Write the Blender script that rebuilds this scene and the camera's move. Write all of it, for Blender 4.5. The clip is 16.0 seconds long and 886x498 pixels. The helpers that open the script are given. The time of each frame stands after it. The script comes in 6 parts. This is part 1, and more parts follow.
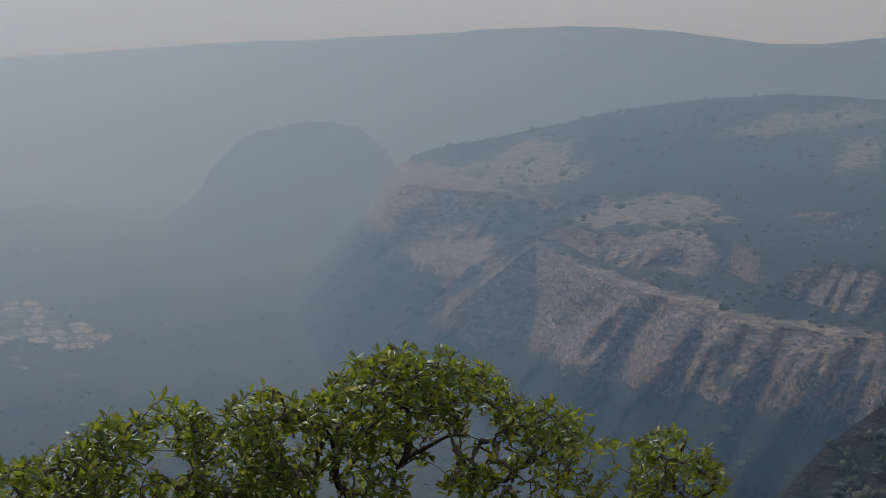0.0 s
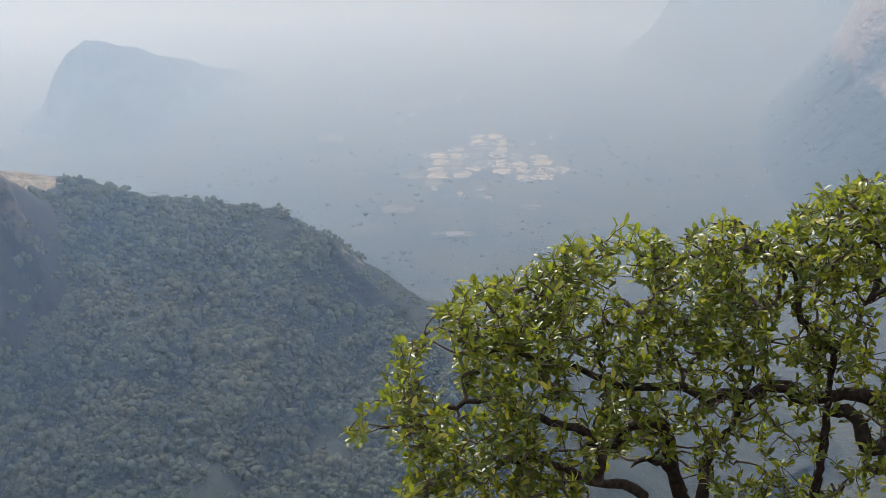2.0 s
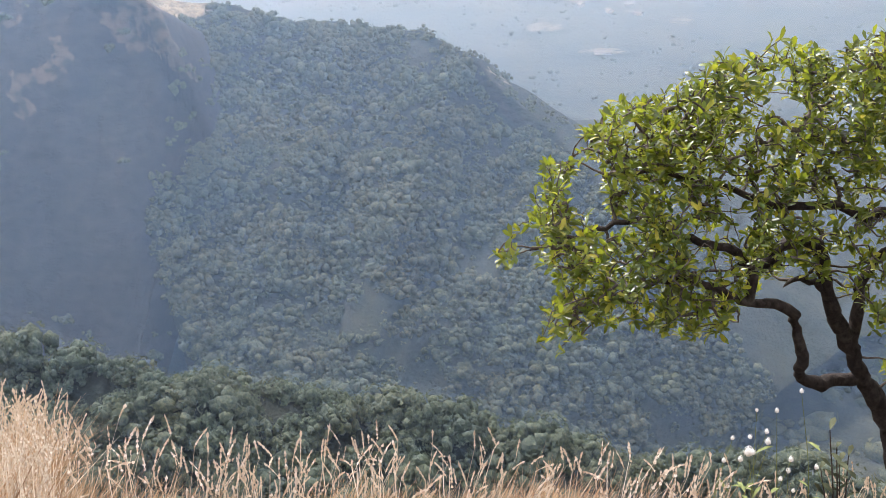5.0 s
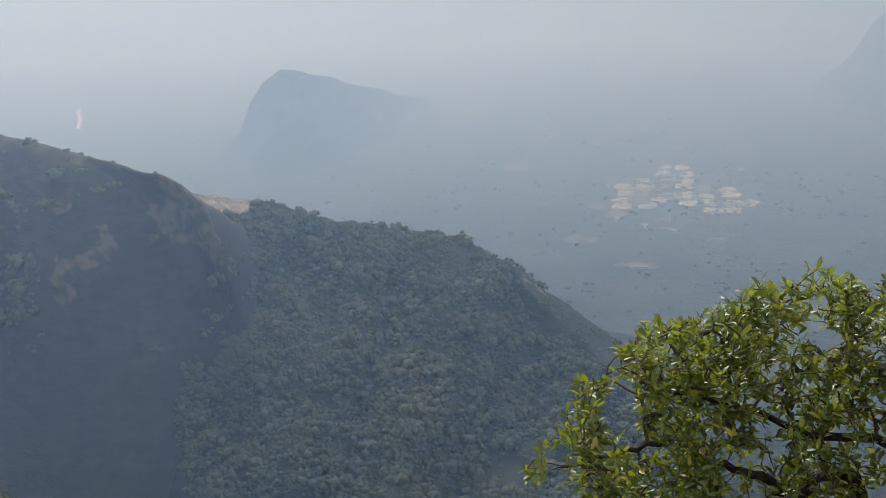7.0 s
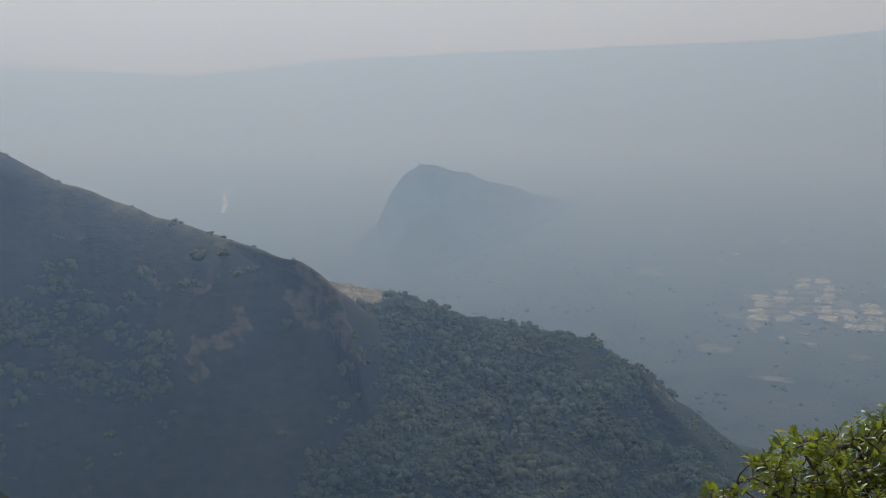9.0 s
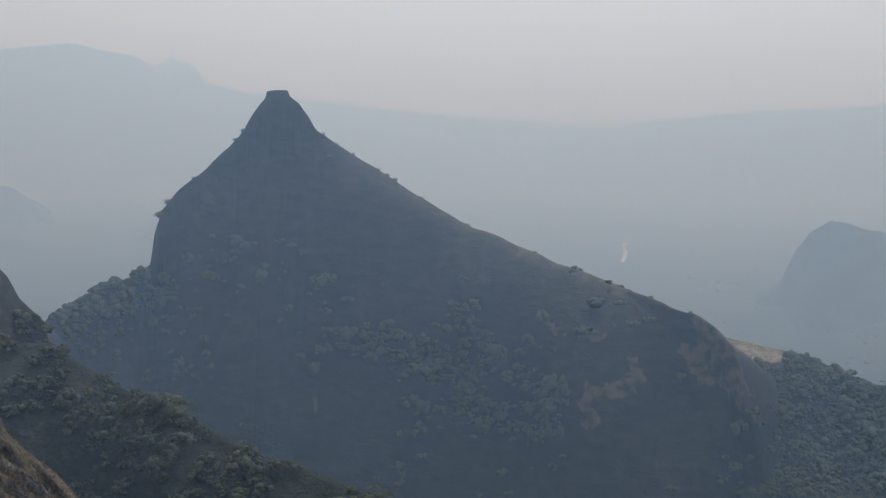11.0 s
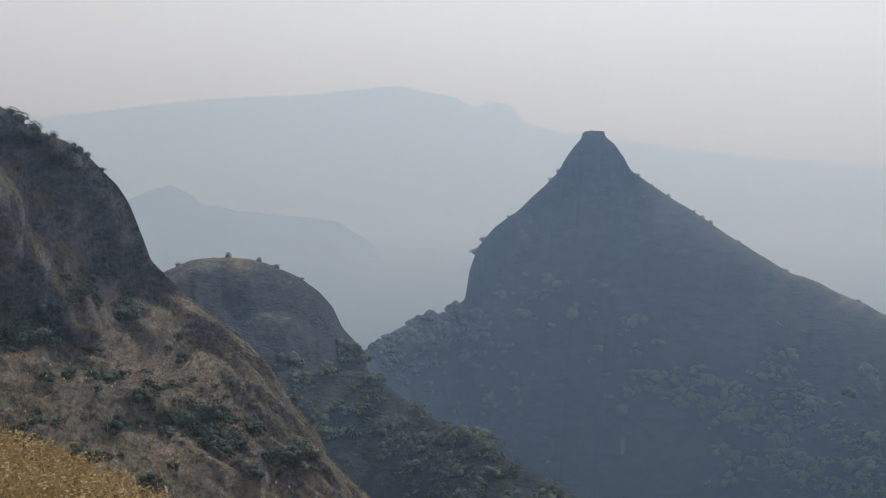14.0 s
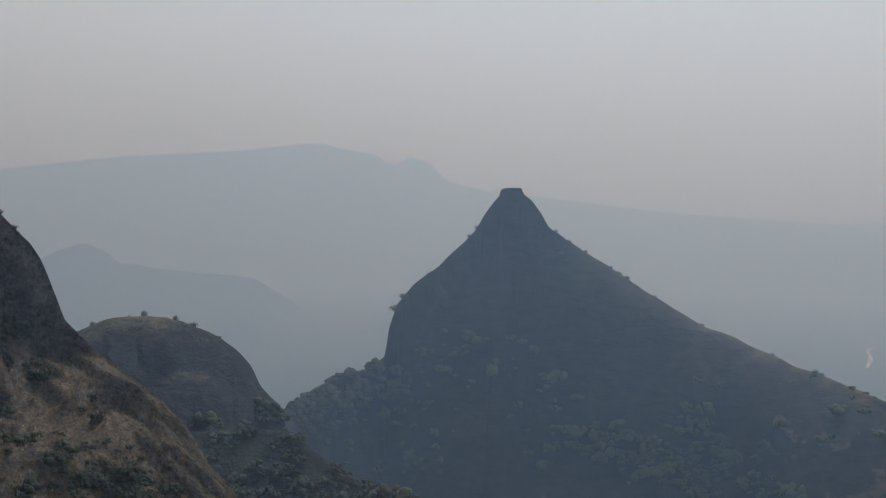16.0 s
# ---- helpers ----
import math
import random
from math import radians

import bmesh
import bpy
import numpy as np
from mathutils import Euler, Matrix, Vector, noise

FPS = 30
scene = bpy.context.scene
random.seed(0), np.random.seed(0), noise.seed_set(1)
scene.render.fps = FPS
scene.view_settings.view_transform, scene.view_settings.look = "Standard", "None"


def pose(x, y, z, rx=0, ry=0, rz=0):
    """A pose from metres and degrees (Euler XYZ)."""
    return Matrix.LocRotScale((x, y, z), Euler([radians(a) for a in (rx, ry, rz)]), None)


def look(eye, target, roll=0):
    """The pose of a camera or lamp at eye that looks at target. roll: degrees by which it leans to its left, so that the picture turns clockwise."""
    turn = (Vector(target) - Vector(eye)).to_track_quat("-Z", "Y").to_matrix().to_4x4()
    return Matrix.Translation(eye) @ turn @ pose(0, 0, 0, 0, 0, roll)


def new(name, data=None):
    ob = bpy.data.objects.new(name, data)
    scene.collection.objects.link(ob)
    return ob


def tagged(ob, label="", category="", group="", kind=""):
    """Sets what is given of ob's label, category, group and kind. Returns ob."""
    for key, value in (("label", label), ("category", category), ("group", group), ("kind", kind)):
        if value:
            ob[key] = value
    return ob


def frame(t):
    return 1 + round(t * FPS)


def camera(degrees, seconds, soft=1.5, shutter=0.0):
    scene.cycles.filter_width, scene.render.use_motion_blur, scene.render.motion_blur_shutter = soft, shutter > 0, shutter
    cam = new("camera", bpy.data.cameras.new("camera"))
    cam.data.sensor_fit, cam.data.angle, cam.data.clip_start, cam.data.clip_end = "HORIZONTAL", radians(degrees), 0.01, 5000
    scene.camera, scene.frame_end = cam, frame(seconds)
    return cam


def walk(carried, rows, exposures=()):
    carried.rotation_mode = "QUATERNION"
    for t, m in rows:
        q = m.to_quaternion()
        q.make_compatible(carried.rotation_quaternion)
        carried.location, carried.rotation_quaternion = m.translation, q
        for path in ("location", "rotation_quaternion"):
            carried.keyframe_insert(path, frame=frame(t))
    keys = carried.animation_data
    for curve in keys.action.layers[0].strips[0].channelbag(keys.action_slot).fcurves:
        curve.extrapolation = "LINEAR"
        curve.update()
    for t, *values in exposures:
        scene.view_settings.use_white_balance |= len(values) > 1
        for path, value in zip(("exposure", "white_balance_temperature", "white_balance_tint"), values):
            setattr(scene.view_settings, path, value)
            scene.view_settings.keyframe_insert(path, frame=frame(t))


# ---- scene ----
EYE = Vector((0, 0, 1.6))
cam = camera(38.97, 16.0, soft=0.5)
# seconds, azimuth, elevation, lean in degrees, small shifts of the hand in metres
TURNS = [
    (0.0, -24.00, -7.78, 3.49, 0.04, 0.02, 0.02),
    (0.5, -28.58, -10.23, 3.56, -0.01, -0.00, 0.02),
    (1.0, -34.89, -13.09, 1.99, -0.02, -0.01, 0.01),
    (1.5, -40.10, -15.27, 1.08, -0.01, -0.01, -0.01),
    (2.0, -44.79, -15.98, -0.19, 0.01, 0.01, -0.01),
    (2.5, -46.73, -17.36, 0.02, 0.01, 0.00, -0.01),
    (3.0, -49.95, -22.17, -1.17, -0.00, -0.01, -0.02),
    (3.2, -50.56, -22.95, -1.49, 0.00, -0.01, -0.02),
    (5.3, -52.33, -23.87, -3.76, 0.01, 0.01, -0.00),
    (5.5, -52.19, -23.18, -3.74, 0.01, 0.01, -0.00),
    (6.0, -51.74, -18.25, -3.15, 0.00, 0.01, 0.01),
    (6.5, -51.67, -15.36, -1.08, -0.00, 0.01, 0.03),
    (7.0, -53.40, -14.56, -1.03, -0.00, 0.01, 0.03),
    (7.5, -54.86, -12.97, 0.28, -0.00, 0.01, 0.02),
    (8.0, -55.27, -11.99, 0.53, -0.00, 0.01, 0.01),
    (8.5, -55.97, -11.07, 0.53, -0.00, 0.00, 0.01),
    (9.0, -59.55, -10.09, 0.77, -0.00, 0.00, 0.00),
    (9.5, -66.28, -9.39, 0.24, 0.00, 0.00, 0.00),
    (10.0, -71.25, -8.87, 0.13, 0.00, 0.00, 0.00),
    (10.2, -72.68, -8.68, 0.28, 0.00, 0.00, 0.00),
    (12.3, -85.17, -7.20, 0.77, 0.00, 0.00, 0.00),
    (12.5, -86.20, -7.09, 0.70, 0.00, 0.00, 0.00),
    (13.0, -88.80, -6.83, 0.62, 0.00, 0.00, 0.00),
    (13.5, -90.07, -6.48, 0.60, 0.00, 0.00, 0.00),
    (14.0, -92.22, -6.36, 0.63, 0.00, 0.00, 0.00),
    (14.5, -93.27, -6.21, 0.62, 0.00, 0.00, 0.00),
    (15.0, -93.74, -6.14, 0.52, 0.00, 0.00, 0.00),
    (15.5, -92.91, -5.00, 0.51, 0.00, 0.00, 0.00),
    (16.0, -88.55, -3.72, 0.68, 0.00, 0.00, 0.00),
]


def way(az, el):
    a, e = radians(az), radians(el)
    return Vector((math.sin(a) * math.cos(e), math.cos(a) * math.cos(e), math.sin(e)))


walk(cam, [(t, look(EYE + Vector((dx, dy, dz)), EYE + Vector((dx, dy, dz)) + way(az, el) * 50, roll))
           for t, az, el, roll, dx, dy, dz in TURNS],
     exposures=((0, -0.55, 5760, 12), (0.5, 0.02, 5800, 13), (1, 0.22, 5860, 14), (1.5, 0.48, 5930, 15), (2.5, 0.72, 6060, 18), (3, 1.06, 6040, 19), (5.5, 1.28, 5910, 19), (6, 0.78, 5850, 17), (6.5, 0.46, 5860, 15), (7.5, -0.02, 5840, 13),
                (9, -0.33, 5800, 12), (12.5, -0.27, 5920, 13), (15, -0.06, 5920, 13), (15.5, -0.27, 5910, 13), (16, -0.70, 5900, 13)))

# ---- light ----
SUN_AZ, SUN_EL = -74, 46
world = bpy.data.worlds.new("sky")
scene.world = world
world.use_nodes = True
wn, wl = world.node_tree.nodes, world.node_tree.links
sky = wn.new("ShaderNodeTexSky")
sky.sky_type, sky.sun_disc = "NISHITA", False
sky.sun_elevation, sky.sun_rotation = radians(SUN_EL), radians(SUN_AZ)
sky.altitude, sky.air_density, sky.dust_density, sky.ozone_density = 600, 1.0, 1.0, 1.0
# a thin white veil of haze over the blue of the sky
veil = wn.new("ShaderNodeMix")
veil.data_type = "RGBA"
veil.inputs[0].default_value = 0.95
# bluish grey down at the skyline, warmer above, brighter towards the sun
toward = wn.new("ShaderNodeTexCoord")
up_ = wn.new("ShaderNodeSeparateXYZ")
wl.new(toward.outputs["Generated"], up_.inputs[0])
lift_ = wn.new("ShaderNodeMapRange")
lift_.interpolation_type = "SMOOTHSTEP"
lift_.inputs["From Min"].default_value, lift_.inputs["From Max"].default_value = 0.0, 0.13
wl.new(up_.outputs["Z"], lift_.inputs["Value"])
hue = wn.new("ShaderNodeMix")
hue.data_type = "RGBA"
hue.inputs[6].default_value, hue.inputs[7].default_value = (6.8, 7.0, 7.0, 1), (8.1, 8.0, 7.55, 1)
wl.new(lift_.outputs[0], hue.inputs[0])
facing = wn.new("ShaderNodeVectorMath")
facing.operation = "DOT_PRODUCT"
facing.inputs[1].default_value = way(SUN_AZ, SUN_EL)
wl.new(toward.outputs["Generated"], facing.inputs[0])
glow = wn.new("ShaderNodeMapRange")
glow.inputs["From Min"].default_value, glow.inputs["From Max"].default_value = 0.45, 0.8
glow.inputs["To Min"].default_value, glow.inputs["To Max"].default_value = 0.90, 1.2
wl.new(facing.outputs["Value"], glow.inputs["Value"])
glare = wn.new("ShaderNodeVectorMath")
glare.operation = "SCALE"
wl.new(hue.outputs[2], glare.inputs[0])
wl.new(glow.outputs[0], glare.inputs["Scale"])
wl.new(glare.outputs[0], veil.inputs[7])
wl.new(sky.outputs[0], veil.inputs[6])
wl.new(veil.outputs[2], wn["Background"].inputs[0])
wn["Background"].inputs[1].default_value = 0.10
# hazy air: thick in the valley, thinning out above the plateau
scat = wn.new("ShaderNodeVolumeScatter")
scat.inputs["Anisotropy"].default_value = 0.56
geo = wn.new("ShaderNodeNewGeometry")
sep = wn.new("ShaderNodeSeparateXYZ")
ramp = wn.new("ShaderNodeMapRange")
ramp.inputs["From Min"].default_value, ramp.inputs["From Max"].default_value = -335, 600
ramp.inputs["To Min"].default_value, ramp.inputs["To Max"].default_value = 0.00056, 0.0
wl.new(geo.outputs["Position"], sep.inputs[0])
wl.new(sep.outputs["Z"], ramp.inputs["Value"])
# density grows with level distance from the viewpoint, making up for shortened distances
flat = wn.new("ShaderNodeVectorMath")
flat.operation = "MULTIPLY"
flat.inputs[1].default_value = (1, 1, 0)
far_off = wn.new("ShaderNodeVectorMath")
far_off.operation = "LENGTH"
thicken = wn.new("ShaderNodeMapRange")
thicken.interpolation_type = "SMOOTHSTEP"
thicken.inputs["From Min"].default_value, thicken.inputs["From Max"].default_value = 350, 1350
thicken.inputs["To Min"].default_value, thicken.inputs["To Max"].default_value = 1.0, 2.3
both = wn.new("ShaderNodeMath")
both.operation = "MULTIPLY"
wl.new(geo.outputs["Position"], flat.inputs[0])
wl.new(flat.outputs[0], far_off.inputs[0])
wl.new(far_off.outputs["Value"], thicken.inputs["Value"])
# tint goes by that distance too: bluish close by, whiter far off
paler = wn.new("ShaderNodeMapRange")
paler.interpolation_type = "SMOOTHSTEP"
paler.inputs["From Min"].default_value, paler.inputs["From Max"].default_value = 420, 1600
wl.new(far_off.outputs["Value"], paler.inputs["Value"])
tint_ = wn.new("ShaderNodeMix")
tint_.data_type = "RGBA"
tint_.inputs[6].default_value, tint_.inputs[7].default_value = (0.42, 0.65, 1.0, 1), (0.57, 0.785, 1.0, 1)
wl.new(paler.outputs[0], tint_.inputs[0])
wl.new(tint_.outputs[2], scat.inputs["Color"])
wl.new(thicken.outputs[0], both.inputs[0])
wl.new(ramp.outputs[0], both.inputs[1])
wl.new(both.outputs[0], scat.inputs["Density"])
# absorption added to the haze so that it saturates less brightly far off
absorber = wn.new("ShaderNodeVolumeAbsorption")
absorber.inputs["Color"].default_value = (0, 0, 0, 1)
absorb_rate = wn.new("ShaderNodeMath")
absorb_rate.operation = "MULTIPLY"
absorb_rate.inputs[1].default_value = 0.08
wl.new(both.outputs[0], absorb_rate.inputs[0])
wl.new(absorb_rate.outputs[0], absorber.inputs["Density"])
air = wn.new("ShaderNodeAddShader")
wl.new(scat.outputs[0], air.inputs[0])
wl.new(absorber.outputs[0], air.inputs[1])
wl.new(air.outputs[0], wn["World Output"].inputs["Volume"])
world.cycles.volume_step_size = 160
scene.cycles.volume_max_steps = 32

sun = new("sun", bpy.data.lights.new("sun", "SUN"))
sun.data.energy, sun.data.angle, sun.data.color = 3.3, radians(0.6), (1.0, 0.94, 0.84)
sun.matrix_world = look(way(SUN_AZ, SUN_EL) * 100, (0, 0, 0))

# ---- materials ----


def mat(name, rough=0.9):
    m = bpy.data.materials.new(name)
    m.use_nodes = True
    b = m.node_tree.nodes["Principled BSDF"]
    b.inputs["Roughness"].default_value = rough
    b.inputs["Specular IOR Level"].default_value = 0.25
    return m, m.node_tree.nodes, m.node_tree.links, b


def mixed(n, l, fac, a, b):
    """A colour mix of two colours or sockets."""
    x = n.new("ShaderNodeMix")
    x.data_type = "RGBA"
    for sock, v in ((x.inputs[0], fac), (x.inputs[6], a), (x.inputs[7], b)):
        if isinstance(v, (float, int)):
            sock.default_value = v
        elif isinstance(v, tuple):
            sock.default_value = (*v, 1)
        else:
            l.new(v, sock)
    return x.outputs[2]


def noisy(n, l, scale, lo=0.4, hi=0.6, detail=6, vec=None, rough=0.6):
    """Noise in world metres, stretched between lo and hi to 0..1."""
    t = n.new("ShaderNodeTexNoise")
    t.inputs["Scale"].default_value, t.inputs["Detail"].default_value, t.inputs["Roughness"].default_value = scale, detail, rough
    if vec is None:
        g = n.new("ShaderNodeNewGeometry")
        vec = g.outputs["Position"]
    l.new(vec, t.inputs["Vector"])
    r = n.new("ShaderNodeMapRange")
    r.inputs["From Min"].default_value, r.inputs["From Max"].default_value = lo, hi
    l.new(t.outputs["Fac"], r.inputs["Value"])
    return r.outputs[0]


def bumpy(n, l, b, height, strength, dist):
    u = n.new("ShaderNodeBump")
    u.inputs["Strength"].default_value, u.inputs["Distance"].default_value = strength, dist
    l.new(height, u.inputs["Height"])
    l.new(u.outputs[0], b.inputs["Normal"])


def hill_mat(name, grass, scrub, rock, size, steep=(0.55, 0.75), green=(0.42, 0.56), bedded=0.0, drift=None, relief=1.0, grain=0.5, cover=None, wooded=False, rocky=None):
    """Dry grass with scrub in patches, and bare rock where the ground is steep. drift: the way along which beds and runnels are drawn out."""
    m, n, l, b = mat(name)
    g = n.new("ShaderNodeNewGeometry")
    s = n.new("ShaderNodeSeparateXYZ")
    l.new(g.outputs["True Normal"], s.inputs[0])
    where = g.outputs["Position"]
    if drift:
        along = n.new("ShaderNodeVectorMath")
        along.operation = "DOT_PRODUCT"
        way_ = Vector(drift).normalized()
        along.inputs[1].default_value = way_
        l.new(where, along.inputs[0])
        pull = n.new("ShaderNodeVectorMath")
        pull.operation = "SCALE"
        pull.inputs[0].default_value = way_ * -0.5
        l.new(along.outputs["Value"], pull.inputs["Scale"])
        add = n.new("ShaderNodeVectorMath")
        l.new(where, add.inputs[0])
        l.new(pull.outputs[0], add.inputs[1])
        where = add.outputs[0]
    base = mixed(n, l, noisy(n, l, 1 / size, *green, 6, where), grass, scrub)
    fine = mixed(n, l, noisy(n, l, 6 / size, 0.3, 0.7, 8), tuple(c * 0.55 for c in scrub), tuple(min(1, c * 1.35) for c in grass))
    base = mixed(n, l, 0.35, base, fine)
    mp = n.new("ShaderNodeMapping")
    mp.inputs["Scale"].default_value = (1, 1, 2.2)
    l.new(where, mp.inputs[0])
    streak = noisy(n, l, 4 / size, 0.35, 0.65, 9, mp.outputs[0])
    rk = mixed(n, l, streak, tuple(c * 0.6 for c in rock), tuple(min(1, c * 1.3) for c in rock))
    if bedded:
        bed = n.new("ShaderNodeMapping")
        bed.inputs["Scale"].default_value = (0.35, 0.35, 3.0)
        l.new(g.outputs["Position"], bed.inputs[0])
        growth = n.new("ShaderNodeMath")
        growth.operation = "MULTIPLY"
        l.new(noisy(n, l, 1.6 / size, 0.44, 0.54, 6, bed.outputs[0]), growth.inputs[0])
        growth.inputs[1].default_value = bedded
        rk = mixed(n, l, growth.outputs[0], rk, scrub)
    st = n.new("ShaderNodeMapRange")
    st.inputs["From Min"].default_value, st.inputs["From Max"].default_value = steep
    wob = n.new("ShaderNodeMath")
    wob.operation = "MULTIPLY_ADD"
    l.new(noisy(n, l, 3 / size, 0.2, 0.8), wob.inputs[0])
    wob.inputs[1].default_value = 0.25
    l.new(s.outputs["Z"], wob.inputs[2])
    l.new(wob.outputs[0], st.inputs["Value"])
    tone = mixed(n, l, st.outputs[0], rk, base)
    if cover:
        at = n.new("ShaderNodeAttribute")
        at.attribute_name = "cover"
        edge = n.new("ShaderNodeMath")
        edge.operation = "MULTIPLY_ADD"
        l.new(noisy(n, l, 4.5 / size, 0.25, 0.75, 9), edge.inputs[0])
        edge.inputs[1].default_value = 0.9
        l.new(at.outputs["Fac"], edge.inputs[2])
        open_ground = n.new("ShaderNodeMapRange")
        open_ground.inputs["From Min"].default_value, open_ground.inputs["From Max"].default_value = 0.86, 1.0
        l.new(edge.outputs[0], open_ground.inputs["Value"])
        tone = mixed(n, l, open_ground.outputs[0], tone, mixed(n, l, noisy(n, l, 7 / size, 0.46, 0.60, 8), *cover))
    if wooded:
        at = n.new("ShaderNodeAttribute")
        at.attribute_name = "wooded"
        edge = n.new("ShaderNodeMath")
        edge.operation = "MULTIPLY_ADD"
        l.new(noisy(n, l, 2.5 / size, 0.25, 0.75, 9), edge.inputs[0])
        edge.inputs[1].default_value = 0.8
        l.new(at.outputs["Fac"], edge.inputs[2])
        under_trees = n.new("ShaderNodeMapRange")
        under_trees.inputs["From Min"].default_value, under_trees.inputs["From Max"].default_value = 0.75, 0.95
        l.new(edge.outputs[0], under_trees.inputs["Value"])
        tone = mixed(n, l, under_trees.outputs[0], tone, scrub)
    if rocky:
        at = n.new("ShaderNodeAttribute")
        at.attribute_name = "rocky"
        edge = n.new("ShaderNodeMath")
        edge.operation = "MULTIPLY_ADD"
        l.new(noisy(n, l, 5 / size, 0.25, 0.75, 9), edge.inputs[0])
        edge.inputs[1].default_value = 0.9
        l.new(at.outputs["Fac"], edge.inputs[2])
        bare = n.new("ShaderNodeMapRange")
        bare.inputs["From Min"].default_value, bare.inputs["From Max"].default_value = 0.80, 1.05
        l.new(edge.outputs[0], bare.inputs["Value"])
        flat_ = n.new("ShaderNodeMapping")
        flat_.inputs["Scale"].default_value = (0.5, 0.5, 2.5)
        l.new(g.outputs["Position"], flat_.inputs[0])
        face_ = mixed(n, l, noisy(n, l, 6 / size, 0.36, 0.62, 9, flat_.outputs[0], 0.7), rocky[0], rocky[1])
        tone = mixed(n, l, bare.outputs[0], tone, mixed(n, l, noisy(n, l, 9 / size, 0.56, 0.66, 6), face_, scrub))
    speck = noisy(n, l, 14 / size, 0.35, 0.65, 10, g.outputs["Position"], 0.7)
    shade = mixed(n, l, speck, (1 - grain,) * 3, (1 + grain * 0.5,) * 3)
    mul = n.new("ShaderNodeVectorMath")
    mul.operation = "MULTIPLY"
    l.new(tone, mul.inputs[0])
    l.new(shade, mul.inputs[1])
    l.new(mul.outputs[0], b.inputs["Base Color"])
    both_ = n.new("ShaderNodeMath")
    both_.operation = "MULTIPLY_ADD"
    l.new(speck, both_.inputs[0])
    both_.inputs[1].default_value = 0.45
    l.new(streak, both_.inputs[2])
    bumpy(n, l, b, both_.outputs[0], 1.0, size * 0.06 * relief)
    return m


ROCK = (0.20, 0.165, 0.13)
# flanks near black, flat crests pale: shade and lit rims put into the colours
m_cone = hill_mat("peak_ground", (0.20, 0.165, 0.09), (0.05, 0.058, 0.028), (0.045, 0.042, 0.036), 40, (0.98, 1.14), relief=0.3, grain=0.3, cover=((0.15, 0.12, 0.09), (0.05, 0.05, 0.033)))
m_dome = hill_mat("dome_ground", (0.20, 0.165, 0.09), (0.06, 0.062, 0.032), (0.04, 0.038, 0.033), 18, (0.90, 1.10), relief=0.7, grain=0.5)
m_slope = hill_mat("slope_ground", (0.235, 0.178, 0.112), (0.09, 0.092, 0.048), (0.195, 0.172, 0.155), 14, (0.42, 0.72), (0.4, 0.62), drift=(0.75, 0.35, -0.42), relief=1.4, grain=0.75)
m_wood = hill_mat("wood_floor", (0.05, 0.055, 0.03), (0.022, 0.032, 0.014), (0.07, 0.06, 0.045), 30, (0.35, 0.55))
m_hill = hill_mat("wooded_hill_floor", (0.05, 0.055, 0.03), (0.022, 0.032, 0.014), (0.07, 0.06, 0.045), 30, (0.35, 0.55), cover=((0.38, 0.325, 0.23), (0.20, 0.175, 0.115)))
m_cliff = hill_mat("plateau_ground", (0.045, 0.055, 0.03), (0.016, 0.025, 0.013), (0.36, 0.25, 0.17), 60, (0.62, 0.82), (0.33, 0.46), 0.3, relief=1.4, grain=0.7, cover=((0.36, 0.30, 0.20), (0.09, 0.095, 0.052)), wooded=True, rocky=((0.13, 0.10, 0.08), (0.46, 0.35, 0.265)))
m_far = hill_mat("far_ground", (0.08, 0.085, 0.05), (0.035, 0.05, 0.025), (0.16, 0.14, 0.11), 220)
m_plain = hill_mat("valley_floor", (0.08, 0.084, 0.048), (0.016, 0.025, 0.013), ROCK, 70, (0.3, 0.5), (0.46, 0.62))

# ---- terrain ----


def lattice(ix, iy, seed):
    h = (ix.astype(np.int64) * 374761393 + iy.astype(np.int64) * 668265263 + seed * 974711) & 0x7FFFFFFF
    h = ((h ^ (h >> 13)) * 1274126177) & 0x7FFFFFFF
    return ((h ^ (h >> 16)) & 0xFFFF) / 65535.0


def value(x, y, seed=0):
    x0, y0 = np.floor(x), np.floor(y)
    fx, fy = x - x0, y - y0
    fx, fy = fx * fx * (3 - 2 * fx), fy * fy * (3 - 2 * fy)
    a, b = lattice(x0, y0, seed), lattice(x0 + 1, y0, seed)
    c, d = lattice(x0, y0 + 1, seed), lattice(x0 + 1, y0 + 1, seed)
    return (a + (b - a) * fx) * (1 - fy) + (c + (d - c) * fx) * fy


def fbm(x, y, octaves=5, seed=0):
    """Rolling noise, about -1 to 1."""
    out, amp = np.zeros_like(x), 0.5
    for k in range(octaves):
        out += amp * (value(x, y, seed + 7 * k) * 2 - 1)
        x, y, amp = x * 2.03 + 11.7, y * 2.03 - 5.3, amp * 0.5
    return out


def link(name, verts, faces, material, parent=None, smooth=True):
    me = bpy.data.meshes.new(name)
    me.from_pydata(verts, [], faces)
    me.materials.append(material)
    me.polygons.foreach_set("use_smooth", [smooth] * len(me.polygons))
    me.update()
    ob = new(name, me)
    ob.parent = parent
    return ob


def grid_faces(nu, nv):
    i = np.arange((nu - 1) * nv).reshape(nu - 1, nv)[:, :-1].ravel()
    return np.stack([i, i + 1, i + nv + 1, i + nv], 1).tolist()


SURFACES = {}


def within(a, e, loop):
    inside = np.zeros(a.shape, bool)
    for (x0, y0), (x1, y1) in zip(loop, loop[1:] + loop[:1]):
        if y0 != y1:
            inside ^= ((y0 > e) != (y1 > e)) & (a < (x1 - x0) * (e - y0) / (y1 - y0) + x0)
    return inside


